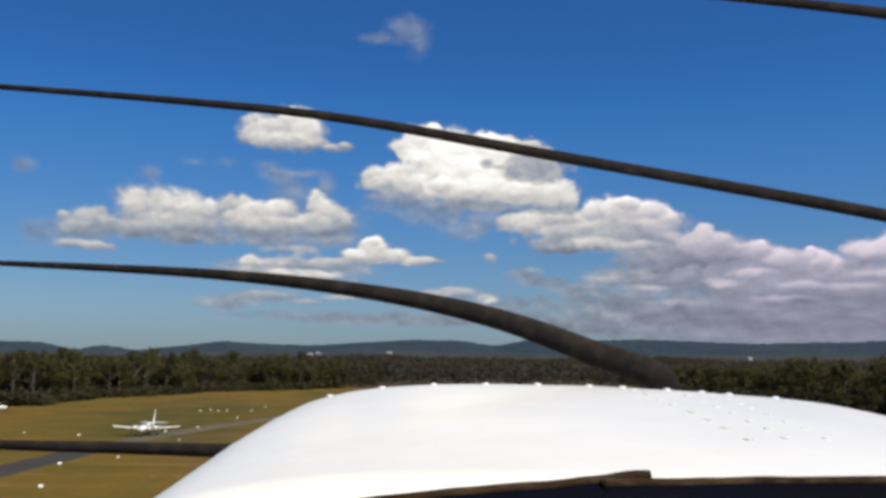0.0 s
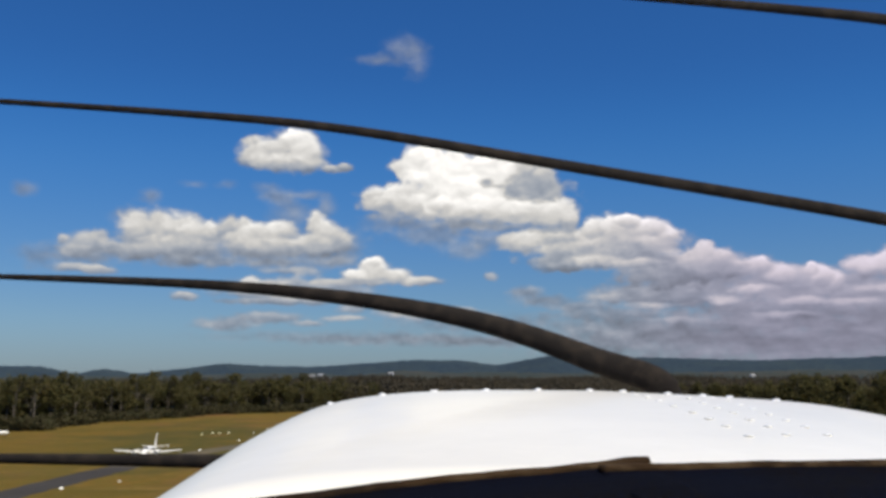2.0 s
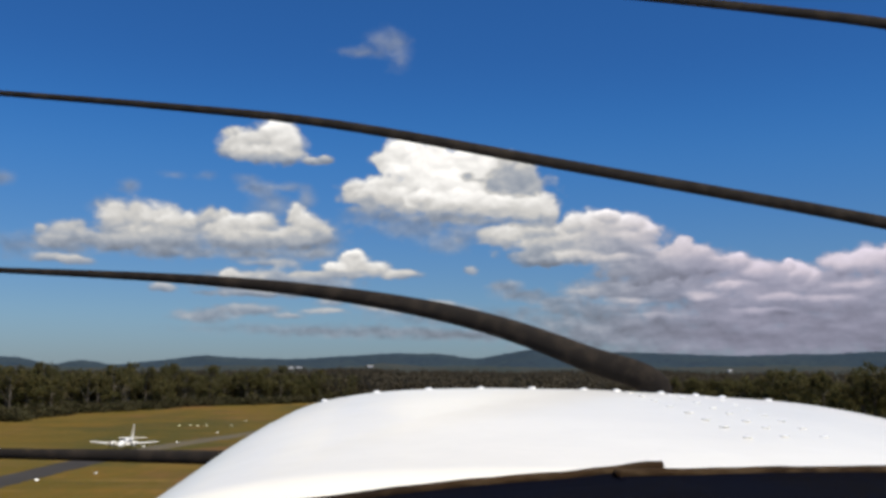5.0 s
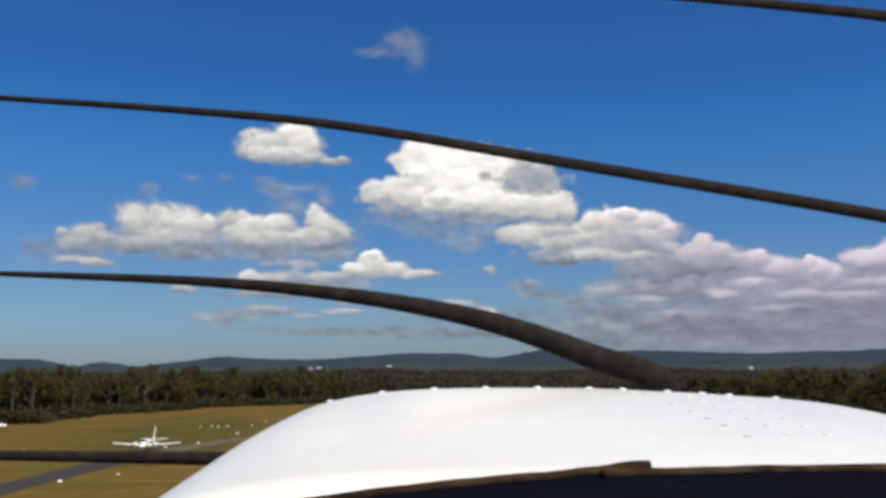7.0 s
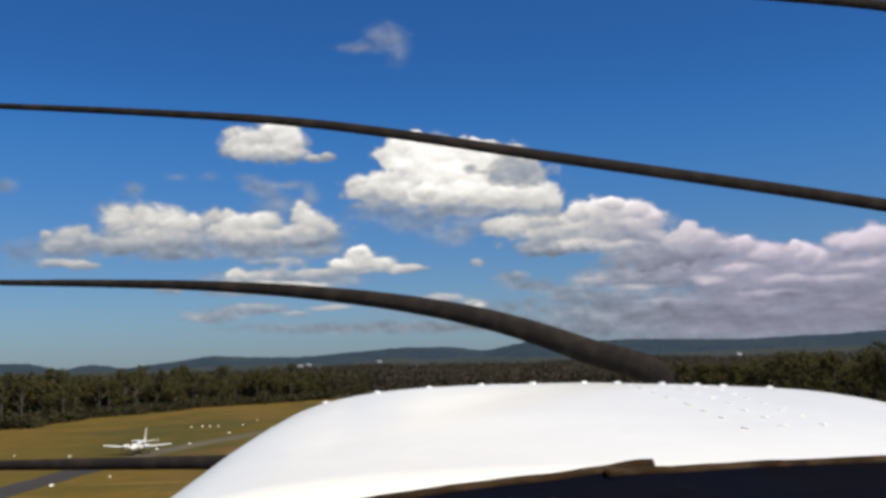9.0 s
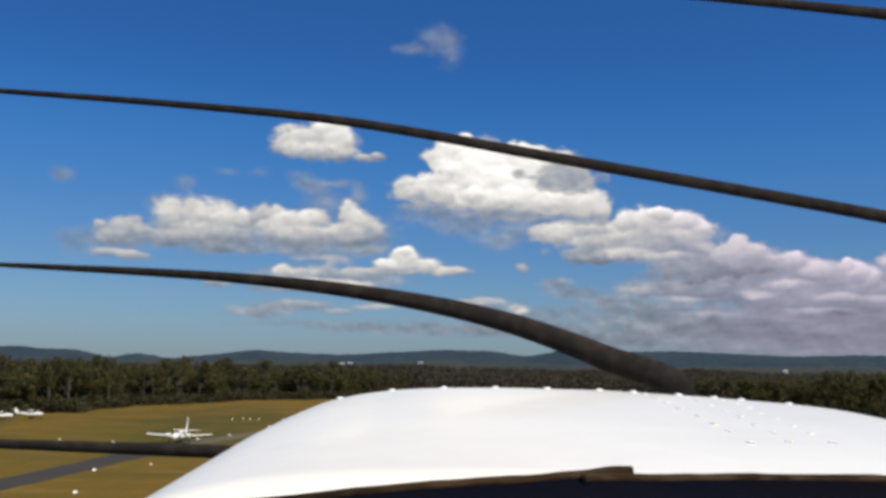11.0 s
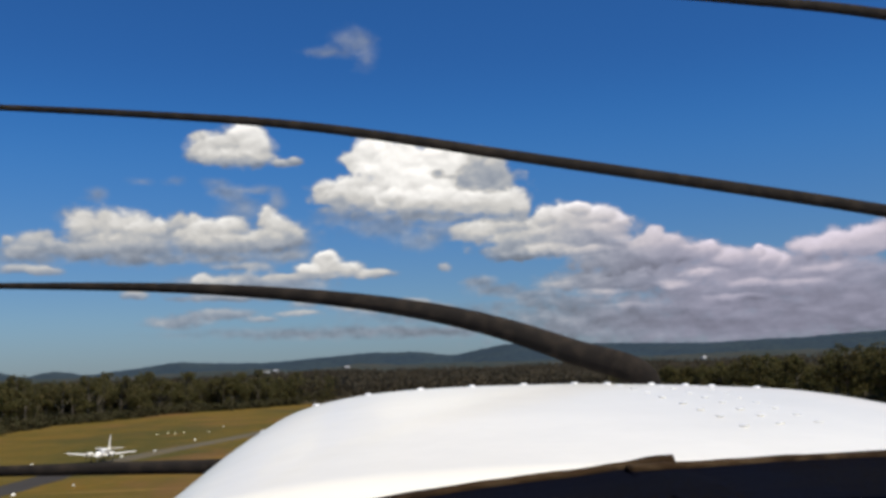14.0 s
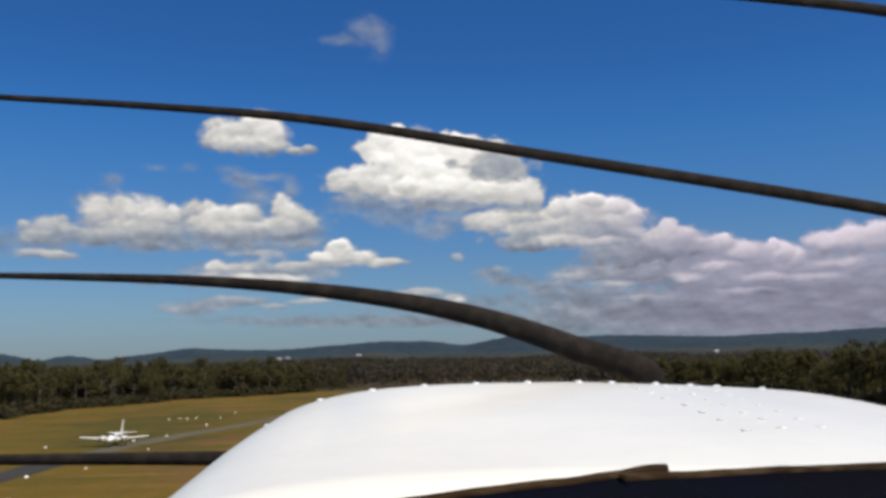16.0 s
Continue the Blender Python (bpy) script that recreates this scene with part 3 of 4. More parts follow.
def make_runway():
    strip("verge", -60, 640, -3.42, 4.45, 0.006, SAND, "sandy dry strip of bare earth along the runway", "verge", 0.2, 7)
    strip("runway", -60, 95, -3.2, 4.1, 0.014, ASPHALT, "worn grey asphalt runway between dry grass", "runway", 0.12)
    strip("runway_far", 95, 640, -3.2, 4.1, 0.014, FRESH, "freshly sealed dark asphalt of the runway", "runway", 0.12)
    for i in range(14):
        y = 22 + i * 42
        bm = bmesh.new()
        for a, b in (((y, 0.28), (y + 18, 0.62)),):
            vs = [bm.verts.new(along(*p, 0.02)) for p in ((a[0], a[1]), (a[0], b[1]), (b[0], b[1]), (b[0], a[1]))]
            bm.faces.new(vs)
        tagged(mesh_object("runway_line", bm, PAINT), "worn white centre line dash on the asphalt", "runway marking", "centre line dashes", "structure")
    # the taxiway through the grass on the left, with a freshly sealed length
    for name, points, half, z, mat, label in (
            ("taxiway", [(-61, -40, 0), (-60, 60, 0), (-59.5, 128, 0), (-58.5, 173, 0), (-54, 212, 0), (-44, 262, 0), (-32, 330, 0)], 3.1, 0.012, WORN, "narrow weathered taxiway, half overgrown with dry grass"),
            ("taxiway_patch", [(-59.7, 108, 0), (-59.4, 128, 0), (-59, 150, 0), (-58.4, 176, 0)], 3.2, 0.022, FRESH, "freshly sealed dark length of the taxiway")):
        bm = bmesh.new()
        rows = []
        line = smooth_line(points, 8)
        rnd = random.Random(name)
        for i, p in enumerate(line):
            d = (line[min(i + 1, len(line) - 1)] - line[max(i - 1, 0)]).normalized()
            left, right = (Vector((d.y, -d.x, 0)) * (half + rnd.uniform(-0.3, 0.3)) for _ in range(2))
            rows.append([bm.verts.new(p - left + Vector((0, 0, z))), bm.verts.new(p + right + Vector((0, 0, z))), bm.verts.new(p - left - Vector((0, 0, 0.3))), bm.verts.new(p + right - Vector((0, 0, 0.3)))])
        slab(bm, rows)
        tagged(mesh_object(name, bm, mat), label, "taxiway", kind="structure")


RIDGE_AZ = (-48, -36, -30, -26, -24.6, -22.7, -21.2, -19.7, -17.9, -15, -12.8, -10.5, -7.8, -4.4, -2.5, 1, 3.2, 6.4, 9, 12.3, 18, 23.3, 30, 48)
RIDGE_UP = (1.0, 1.1, 0.95, 1.20, 1.04, 1.04, 0.62, 0.98, 0.64, 1.0, 1.28, 1.12, 1.10, 1.32, 1.48, 1.50, 1.20, 1.80, 1.58, 1.62, 1.42, 1.55, 1.8, 1.4)
HILLS = (("hills_far", 3300, 4600, 1.0, 0.0, 3.0, "wooded hills along the horizon, blue haze in their colour"), ("hills_near", 2080, 2900, 0.52, 9.0, 9.0, "dark green wooded foothills with a few pale roofs"))


def hill_height(az, d, near, far, gain, shift, seed):
    """The height of a range of hills at a place given by degrees to the right and distance."""
    f = (d - near) / (far - near)
    rise = math.sin(min(f / 0.6, 1.0) * math.pi / 2) if f < 0.6 else math.cos((f - 0.6) / 0.4 * math.pi / 2)
    spot = az + shift
    up = sum(float(np.interp(spot + o, RIDGE_AZ, RIDGE_UP)) for o in (-0.4, -0.2, 0.0, 0.2, 0.4)) / 5
    folds = noise.fractal(Vector((az * 0.5 + seed, f * 3, seed)), 1.0, 2.0, 5) * 0.10 * (1.3 - rise) + noise.fractal(Vector((az * 3 + seed, f * 9, seed)), 1.0, 2.0, 3) * 0.05
    top = near + (far - near) * 0.6
    return 12.0 - 8.0 * (1 - rise) + (math.tan(radians(max(up * gain + folds, 0.05))) * top - 4.0) * rise


def make_hills():
    for name, near, far, gain, shift, seed, label in HILLS:
        bm = bmesh.new()
        rows = []
        n, deep = 640, 12
        for j in range(deep + 1):
            d = near + (far - near) * j / deep
            row = []
            for i in range(n + 1):
                az = -48 + 96 * i / n
                a = radians(az)
                row.append(bm.verts.new((d * math.sin(a), d * math.cos(a), hill_height(az, d, near, far, gain, shift, seed))))
            rows.append(row)
        for a, b in zip(rows, rows[1:]):
            for i in range(n):
                bm.faces.new((a[i], a[i + 1], b[i + 1], b[i]))
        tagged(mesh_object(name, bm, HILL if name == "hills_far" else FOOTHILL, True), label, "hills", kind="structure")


make_ground()
make_runway()
make_hills()


# ---- trees ----
def limb(bm, line, r0, r1, sides=6):
    """A tapered limb along a line."""
    rows = []
    for i, p in enumerate(line):
        d = (line[min(i + 1, len(line) - 1)] - line[max(i - 1, 0)]).normalized()
        u = d.orthogonal().normalized()
        v = d.cross(u)
        r = r0 + (r1 - r0) * i / (len(line) - 1)
        rows.append([bm.verts.new(p + (u * math.cos(2 * math.pi * k / sides) + v * math.sin(2 * math.pi * k / sides)) * r) for k in range(sides)])
    for a, b in zip(rows, rows[1:]):
        for k in range(sides):
            bm.faces.new((a[k], a[(k + 1) % sides], b[(k + 1) % sides], b[k]))


def leaf_axes(rnd, out, long, wide):
    """The two half axes of a leaf clump that faces outwards, more or less."""
    face = (out + Vector((rnd.gauss(0, 0.45), rnd.gauss(0, 0.45), rnd.gauss(0.15, 0.45)))).normalized()
    u = face.orthogonal().normalized()
    u = Matrix.Rotation(rnd.uniform(0, 6.28), 3, face) @ u
    return u * long, face.cross(u) * wide


def tree_meshes(seed, height, spread, leaves, bare=0.0):
    rnd = random.Random(seed)
    wood = bmesh.new()
    lean = Vector((rnd.uniform(-0.06, 0.06), rnd.uniform(-0.06, 0.06), 1))
    top = lean * height * 0.82
    trunk = smooth_line([Vector((0, 0, -0.2)), lean * height * 0.25 + Vector((rnd.uniform(-0.2, 0.2), 0, 0)), lean * height * 0.55, top], 3)
    limb(wood, trunk, height * 0.019, height * 0.005)
    tips = [top]
    for i in range(rnd.randint(6, 9)):
        f = rnd.uniform(0.32, 0.85)
        start = lean * height * 0.82 * f
        a = i * 2.4 + rnd.uniform(-0.5, 0.5)
        reach = spread * rnd.uniform(0.45, 1.0) * (1.15 - 0.5 * f)
        tip = start + Vector((math.cos(a) * reach, math.sin(a) * reach, height * rnd.uniform(0.08, 0.24)))
        bend = (start + tip) / 2 + Vector((0, 0, -height * 0.02))
        limb(wood, smooth_line([start, bend, tip], 2), height * 0.010, height * 0.004, 5)
        tips.append(tip)
    verts, faces = [], []
    for tip in tips:
        if rnd.random() < bare:
            continue
        for _ in range(rnd.randint(2, 3)):
            c = tip + Vector((rnd.gauss(0, spread * 0.2), rnd.gauss(0, spread * 0.2), rnd.gauss(0, height * 0.045)))
            size = Vector((spread * rnd.uniform(0.26, 0.48), spread * rnd.uniform(0.26, 0.48), height * rnd.uniform(0.06, 0.12)))
            for _ in range(leaves):
                d = Vector((rnd.gauss(0, 1), rnd.gauss(0, 1), rnd.gauss(0.25, 1))).normalized() * rnd.uniform(0.5, 1.0)
                p = c + Vector((d.x * size.x, d.y * size.y, d.z * size.z))
                u, v = leaf_axes(rnd, d, rnd.uniform(0.18, 0.38), rnd.uniform(0.14, 0.28))
                n = len(verts)
                verts += [p - u, p + v, p + u, p - v]
                faces.append((n, n + 1, n + 2, n + 3))
    crown = bpy.data.meshes.new("crown")
    crown.from_pydata(verts, [], faces)
    return wood, crown


def make_tree(seed, height, spread, leaves, bare, label):
    thing = new("gum_tree")
    wood, crown = tree_meshes(seed, height, spread, leaves, bare)
    part("trunk", wood, BARK, thing)
    crown.materials.append(LEAF)
    c = new("crown", crown)
    c.parent = thing
    return tagged(thing, label, "tree")


TREES = [make_tree(11, 14, 4.2, 56, 0.0, "tall eucalyptus with a dense olive crown at the grass edge"),
         make_tree(12, 12, 4.6, 56, 0.0, "broad eucalyptus with a dark spreading crown"),
         make_tree(13, 15, 3.4, 44, 0.15, "slender eucalyptus with a pale trunk and open crown"),
         make_tree(14, 10, 4.0, 56, 0.0, "low bushy eucalyptus with grey-green leaves"),
         make_tree(15, 16, 3.8, 44, 0.3, "ragged eucalyptus with pale bare limbs"),
         make_tree(16, 11, 3.6, 60, 0.0, "rounded dark green eucalyptus at the forest edge")]


def plant_trees():
    rnd = random.Random(5)
    used = set()

    def put(x, y, scale, kind, group):
        ob = TREES[kind]
        m = pose(x, y, 0, 0, 0, rnd.uniform(0, 360)) @ Matrix.Diagonal((scale * rnd.uniform(0.9, 1.15), scale * rnd.uniform(0.9, 1.15), scale, 1))
        if kind not in used:
            used.add(kind)
            ob.matrix_basis = m
            ob["group"] = group
        else:
            copy_thing(ob, Matrix.Identity(4)).matrix_basis = m
    # the forest edge round the airfield
    for i in range(210):
        az = -37 + 31 * rnd.random() ** 0.9
        d = forest_edge(az) + 3 + rnd.random() ** 1.6 * 55
        a = radians(az)
        put(d * math.sin(a), d * math.cos(a), rnd.uniform(0.95, 1.4), rnd.randrange(6), "forest edge trees")
    for az, extra, size in ((-21.4, 6, 1.3), (-24.2, 4, 1.2), (-16.1, 5, 1.25), (-8.4, 20, 1.4), (-12.2, 8, 1.35)):
        a, d = radians(az), forest_edge(az) + extra
        put(d * math.sin(a), d * math.cos(a), size, 4, "forest edge trees")
    # the trees right of the runway
    for i in range(85):
        az = 13 + 25 * rnd.random()
        d = forest_edge(az) + 3 + rnd.random() * 60
        a = radians(az)
        put(d * math.sin(a), d * math.cos(a), (1.30 + 0.25 * min(1, max(0, (az - 15) / 6))) * rnd.uniform(0.82, 1.12), rnd.choice((0, 1, 3, 5, 5, 1)), "trees right of the runway")


plant_trees()


def woods(name, az0, az1, back0, back1, count, high, mat, seed, label, low=0.0, leaves=120, coarse=1.0, wide_by=1.0):
    """Woods of many ragged crowns behind the forest edge, in one sheet of stuff."""
    rnd = random.Random(seed)
    verts, faces = [], []
    for _ in range(count):
        az = rnd.uniform(az0, az1)
        a, d = radians(az), forest_edge(az) + back0 + (back1 - back0) * rnd.random()
        rise = 1.0 + 0.26 * noise.noise(Vector((az * 0.45, d * 0.01, seed))) + 0.20 * noise.noise(Vector((az * 1.7, d * 0.02, seed + 5)))
        h = high * rnd.uniform(0.7, 1.1) * rise
        base = Vector((d * math.sin(a), d * math.cos(a), 0))
        base.z = terrain(base.x, base.y)
        clumps = 5 if high > 6 else 3
        for j in range(clumps):
            f = low + (0.92 - low) * (j + rnd.random()) / clumps
            wide = rnd.uniform(1.8, 3.1) * (1.15 - 0.45 * f) * wide_by
            c = base + Vector((rnd.gauss(0, 1.7 * (1.1 - f * 0.6)) * wide_by, rnd.gauss(0, 1.7) * wide_by, f * h))
            for _ in range(leaves // clumps):
                o = Vector((rnd.gauss(0, 1), rnd.gauss(0, 1), rnd.gauss(0.3, 1))).normalized()
                p = c + Vector((o.x * wide, o.y * wide, o.z * wide * 0.72)) * rnd.uniform(0.6, 1.05)
                u, v = leaf_axes(rnd, o, rnd.uniform(0.25, 0.6) * coarse, rnd.uniform(0.2, 0.5) * coarse)
                n = len(verts)
                verts += [p - u, p + v, p + u, p - v]
                faces.append((n, n + 1, n + 2, n + 3))
    me = bpy.data.meshes.new(name)
    me.from_pydata(verts, [], faces)
    me.materials.append(mat)
    tagged(new(name, me), label, "woods", kind="stuff")


woods("woods_left", -40, -4, 12, 260, 2300, 16.5, LEAF, 21, "dense olive-brown eucalyptus forest behind the grass", leaves=110)
woods("woods_left_far", -40, -2, 250, 1300, 3400, 16.0, CANOPY, 26, "olive-brown forest canopy reaching to the foothills", low=0.35, leaves=40, coarse=2.2, wide_by=1.6)
woods("woods_middle", -6, 16, 10, 1500, 4200, 15.0, CANOPY, 22, "dark brown-green woods beyond the end of the runway", low=0.3, leaves=40, coarse=2.2, wide_by=1.6)
woods("woods_right", 12, 42, 14, 240, 1300, 13.0, LEAF, 23, "dark eucalyptus woods right of the runway", leaves=110)
woods("woods_right_far", 12, 42, 230, 1600, 3400, 14.0, CANOPY, 27, "brown-green forest canopy right of the runway", low=0.35, leaves=40, coarse=2.2, wide_by=1.6)
woods("scrub_left", -38, -6, -6, 12, 420, 4.2, SCRUB, 24, "brown scrub along the foot of the forest")
woods("scrub_right", 12, 38, -5, 14, 220, 3.8, SCRUB, 25, "dark scrub under the trees")


# ---- the light aircraft that carries the camera ----
def wing_mesh(root, tip, root_chord, tip_chord, thick):
    """A tapered wing between two places, chord along y."""
    rings = []
    for p, c in ((Vector(root), root_chord), ((Vector(root) + Vector(tip)) / 2, (root_chord + tip_chord) / 2), (Vector(tip), tip_chord)):
        rings.append([p + Vector((0, c * f, thick * c * h)) for f, h in ((0.5, 0), (0.42, 0.5), (0.15, 0.8), (-0.2, 0.45), (-0.5, 0.0), (-0.2, -0.25), (0.15, -0.4), (0.42, -0.3))])
    return loft(rings)


def fin_mesh(y, z, height, root, tip, sweep):
    rings = []
    for f in (0, 0.5, 1):
        c = root + (tip - root) * f
        rings.append([Vector((o * c * 0.5, y - sweep * f + c * q, z + height * f)) for q, o in ((0.5, 0), (0.3, 0.08), (-0.2, 0.06), (-0.5, 0), (-0.2, -0.06), (0.3, -0.08))])
    return loft(rings)


def fall_right(x):
    """How far the cowling's top falls away towards its right side."""
    return float(np.interp(x, [0.20, 0.30, 0.40, 0.54, 0.70, 0.82, 0.95], [0.0, 0.002, 0.0065, 0.0138, 0.0175, 0.019, 0.02]))


def nose_section(y, top, half, n=96):
    """One ring round the nose: a flat crown, rounded shoulders and a deep belly."""
    mid = 1.95 + top - 0.29
    out = []
    for i in range(n):
        a = 2 * math.pi * i / n
        c, s = math.cos(a), math.sin(a)
        up = s >= 0
        pw = 4.3 if up else 2.6
        x = 0.28 + math.copysign(abs(c) ** (2 / pw), c) * half
        out.append(Vector((x, y, mid + math.copysign(abs(s) ** (2 / pw), s) * (0.29 if up else 0.42) - (fall_right(x) if up else 0.0))))
    return out


def crown_z(x, y):
    """The height of the cowling's top at a place."""
    top = np.interp(y, [1.0, 1.2, 1.4, 1.6, 1.7, 1.75], [-0.090, -0.066, -0.044, -0.026, -0.020, -0.019])
    half = np.interp(y, [1.0, 1.2, 1.4, 1.55, 1.75], [0.682, 0.665, 0.652, 0.640, 0.63])
    r = min(abs(x - 0.28) / half, 0.999)
    return 1.95 + float(top) - 0.29 * (1 - (1 - r ** 4.3) ** (1 / 4.3)) - fall_right(x)


def make_own_aircraft():
    thing = tagged(new("light_aircraft"), "white light aircraft hanging still low over the runway", "aircraft")
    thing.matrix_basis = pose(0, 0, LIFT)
    rings = [nose_section(y, t, h) for y, t, h in (
        (0.86, -0.108, 0.695), (1.0, -0.090, 0.682), (1.2, -0.066, 0.665), (1.4, -0.044, 0.652), (1.55, -0.030, 0.640), (1.65, -0.0225, 0.631),
        (1.72, -0.0195, 0.630), (1.76, -0.0195, 0.628), (1.785, -0.024, 0.622), (1.805, -0.034, 0.61), (1.82, -0.05, 0.59), (1.835, -0.08, 0.55), (1.845, -0.13, 0.48), (1.85, -0.19, 0.40))]
    cowling = part("cowling", loft(rings), WHITE, thing, "glossy white engine cowling", True)
    # fasteners: a row round the front edge and three rows running back on the right
    spots = [(-0.297 + 0.0935 * i, 1.735) for i in range(7)] + [(0.516, 1.735), (0.60, 1.735)]
    rnd = random.Random(31)
    for x0, x1, y0, y1, n in ((0.326, 0.380, 1.735, 1.20, 9), (0.402, 0.436, 1.735, 1.218, 9), (0.466, 0.489, 1.735, 1.236, 9)):
        spots += [(x0 + (x1 - x0) * i / (n - 1) + rnd.uniform(-0.003, 0.003), y0 + (y1 - y0) * i / (n - 1) + rnd.uniform(-0.006, 0.006)) for i in range(n)]
    bm = bmesh.new()
    bmesh.ops.create_uvsphere(bm, u_segments=10, v_segments=6, radius=1.0, matrix=Matrix.Diagonal((0.0068, 0.0068, 0.0014, 1)))
    dome = bpy.data.meshes.new("fastener")
    bm.to_mesh(dome)
    bm.free()
    for poly in dome.polygons:
        poly.use_smooth = True
    dome.materials.append(RIVET)
    for x, y in spots:
        ob = new("fastener", dome)
        ob.parent = cowling
        ob.location = (x, y, crown_z(x, min(y, 1.75)) + 0.0002)
        if y > 1.72:
            ob.scale = (1.05, 1.05, 1.9)
    # the glareshield: two padded halves with a worn edge, and the panel under them
    for name, line, label in (("glareshield", [(-0.40, 0.655, -0.124), (-0.25, 0.665, -0.104), (-0.091, 0.70, -0.087), (0.007, 0.72, -0.078), (0.093, 0.74, -0.0725), (0.135, 0.755, -0.069), (0.162, 0.76, -0.0675)], "black padded glareshield with a worn brown edge"),
                              ("glareshield_extension", [(0.12, 0.735, -0.0715), (0.17, 0.74, -0.071), (0.25, 0.75, -0.0695), (0.347, 0.76, -0.0705), (0.5, 0.76, -0.0735), (0.75, 0.755, -0.085), (0.98, 0.74, -0.105)], "black padded glareshield with a frayed brown edge")):
        pts = [Vector((x, y, 1.95 + z)) for x, y, z in smooth_line(line, 5)]
        rings = []
        for p in pts:
            wob = noise.noise(p * 23) * 0.0012
            rings.append([p + Vector(o) for o in ((0, 0.004, -0.002 + wob), (0, 0.0, wob), (0, -0.012, -0.004), (0, -0.03, -0.006), (0, -0.12, -0.006), (0, -0.30, -0.03), (0, -0.30, -0.05), (0, -0.02, -0.03), (0, 0.006, -0.012))])
        body = part(name, loft(rings), SHIELD, thing, label, True)
        edge = []
        for p in pts:
            q = p + Vector((0, 0.001, -0.002 + noise.noise(p * 31) * 0.0015))
            edge.append([q + Vector((0, math.cos(t) * 0.008, math.sin(t) * 0.0045)) for t in [2 * math.pi * i / 8 for i in range(8)]])
        part("edging", loft(edge), FRINGE, body, "worn brown edging strip", True)
    bm = box(bmesh.new(), (0.28, 0.50, 1.58), (1.2, 0.10, 0.44))
    bmesh.ops.bevel(bm, geom=bm.edges[:], offset=0.02, segments=2, affect="EDGES")
    part("instrument_panel", bm, PANEL, thing)
    # hull below the cabin, seat floor and wheels
    rings = [nose_section(y, t, h, 40) for y, t, h in ((0.86, -0.36, 0.62), (0.3, -0.50, 0.62), (-0.6, -0.52, 0.60), (-1.6, -0.50, 0.45), (-3.2, -0.42, 0.22), (-4.4, -0.36, 0.10))]
    part("fuselage", loft(rings), WHITE, thing, "", True)
    for name, x, y, r in (("nose_wheel", 0.28, 1.45, 0.19), ("main_wheel", -1.0, -0.6, 0.22), ("main_wheel", 1.56, -0.6, 0.22)):
        rings = [[Vector((x + o, y + math.cos(a) * r * k, r + math.sin(a) * r * k + 0.014)) for a in [2 * math.pi * i / 20 for i in range(20)]]
                 for o, k in ((-0.07, 0.55), (-0.07, 0.85), (-0.045, 0.97), (0, 1.0), (0.045, 0.97), (0.07, 0.85), (0.07, 0.55))]
        part(name, loft(rings), TYRE, thing, "", True)
        bm = bmesh.new()
        limb(bm, [Vector((x + 0.09, y, r)), Vector((x + 0.09, y, 1.0)), Vector((0.28 + (x - 0.28) * 0.4, y - 0.1, 1.25))], 0.03, 0.04, 10)
        part("gear_leg", bm, STEEL, thing, "", True)
    # the cabin roof over the seats, on its pillars: unseen, added to shade the glareshield
    roof = [[Vector((0.28 + math.copysign(abs(math.cos(a)) ** 0.6, math.cos(a)) * h, y, z + math.sin(a) * 0.16)) for a in [math.pi * i / 20 for i in range(21)]]
            for y, z, h in ((0.40, 2.16, 0.52), (0.0, 2.20, 0.58), (-0.6, 2.20, 0.58), (-1.3, 2.10, 0.52), (-2.0, 1.85, 0.42))]
    inner = [[p - Vector((0, 0, 0.03)) for p in ring][::-1] for ring in roof]
    part("cabin_roof", loft([a + b for a, b in zip(roof, inner)]), WHITE, thing, "", True)
    for s in (-1, 1):
        bm = bmesh.new()
        limb(bm, [Vector((0.28 + s * 0.60, 0.72, 1.72)), Vector((0.28 + s * 0.60, 0.45, 2.0)), Vector((0.28 + s * 0.52, 0.37, 2.16))], 0.022, 0.022, 8)
        limb(bm, [Vector((0.28 + s * 0.58, -1.25, 1.45)), Vector((0.28 + s * 0.52, -1.3, 2.10))], 0.03, 0.03, 8)
        part("pillar", bm, WHITE, thing)
    # low wings and the tail
    for s in (-1, 1):
        part("wing", wing_mesh((0.28 + 0.45 * s, -0.3, 0.98), (0.28 + 5.0 * s, -0.4, 1.30), 1.65, 1.2, 0.13), WHITE, thing, "", True)
        part("tailplane", wing_mesh((0.28 + 0.06 * s, -4.0, 1.36), (0.28 + 1.6 * s, -4.1, 1.42), 0.85, 0.6, 0.1), WHITE, thing, "", True)
    fin = part("fin", fin_mesh(-3.9, 1.40, 1.3, 1.2, 0.7, 0.5), WHITE, thing)
    fin.location.x = 0.28
    # the propeller: blades shaped as their rolling-shutter streaks, looped back to the hub
    prop = part("propeller", loft([ellipse_ring((0.30, y, 1.74), r, r, 24) for y, r in ((1.84, 0.10), (1.90, 0.14), (1.98, 0.14), (2.10, 0.12), (2.20, 0.07), (2.24, 0.01))]), WHITE, thing, "white spinner with black blades bent into shutter streaks", True)
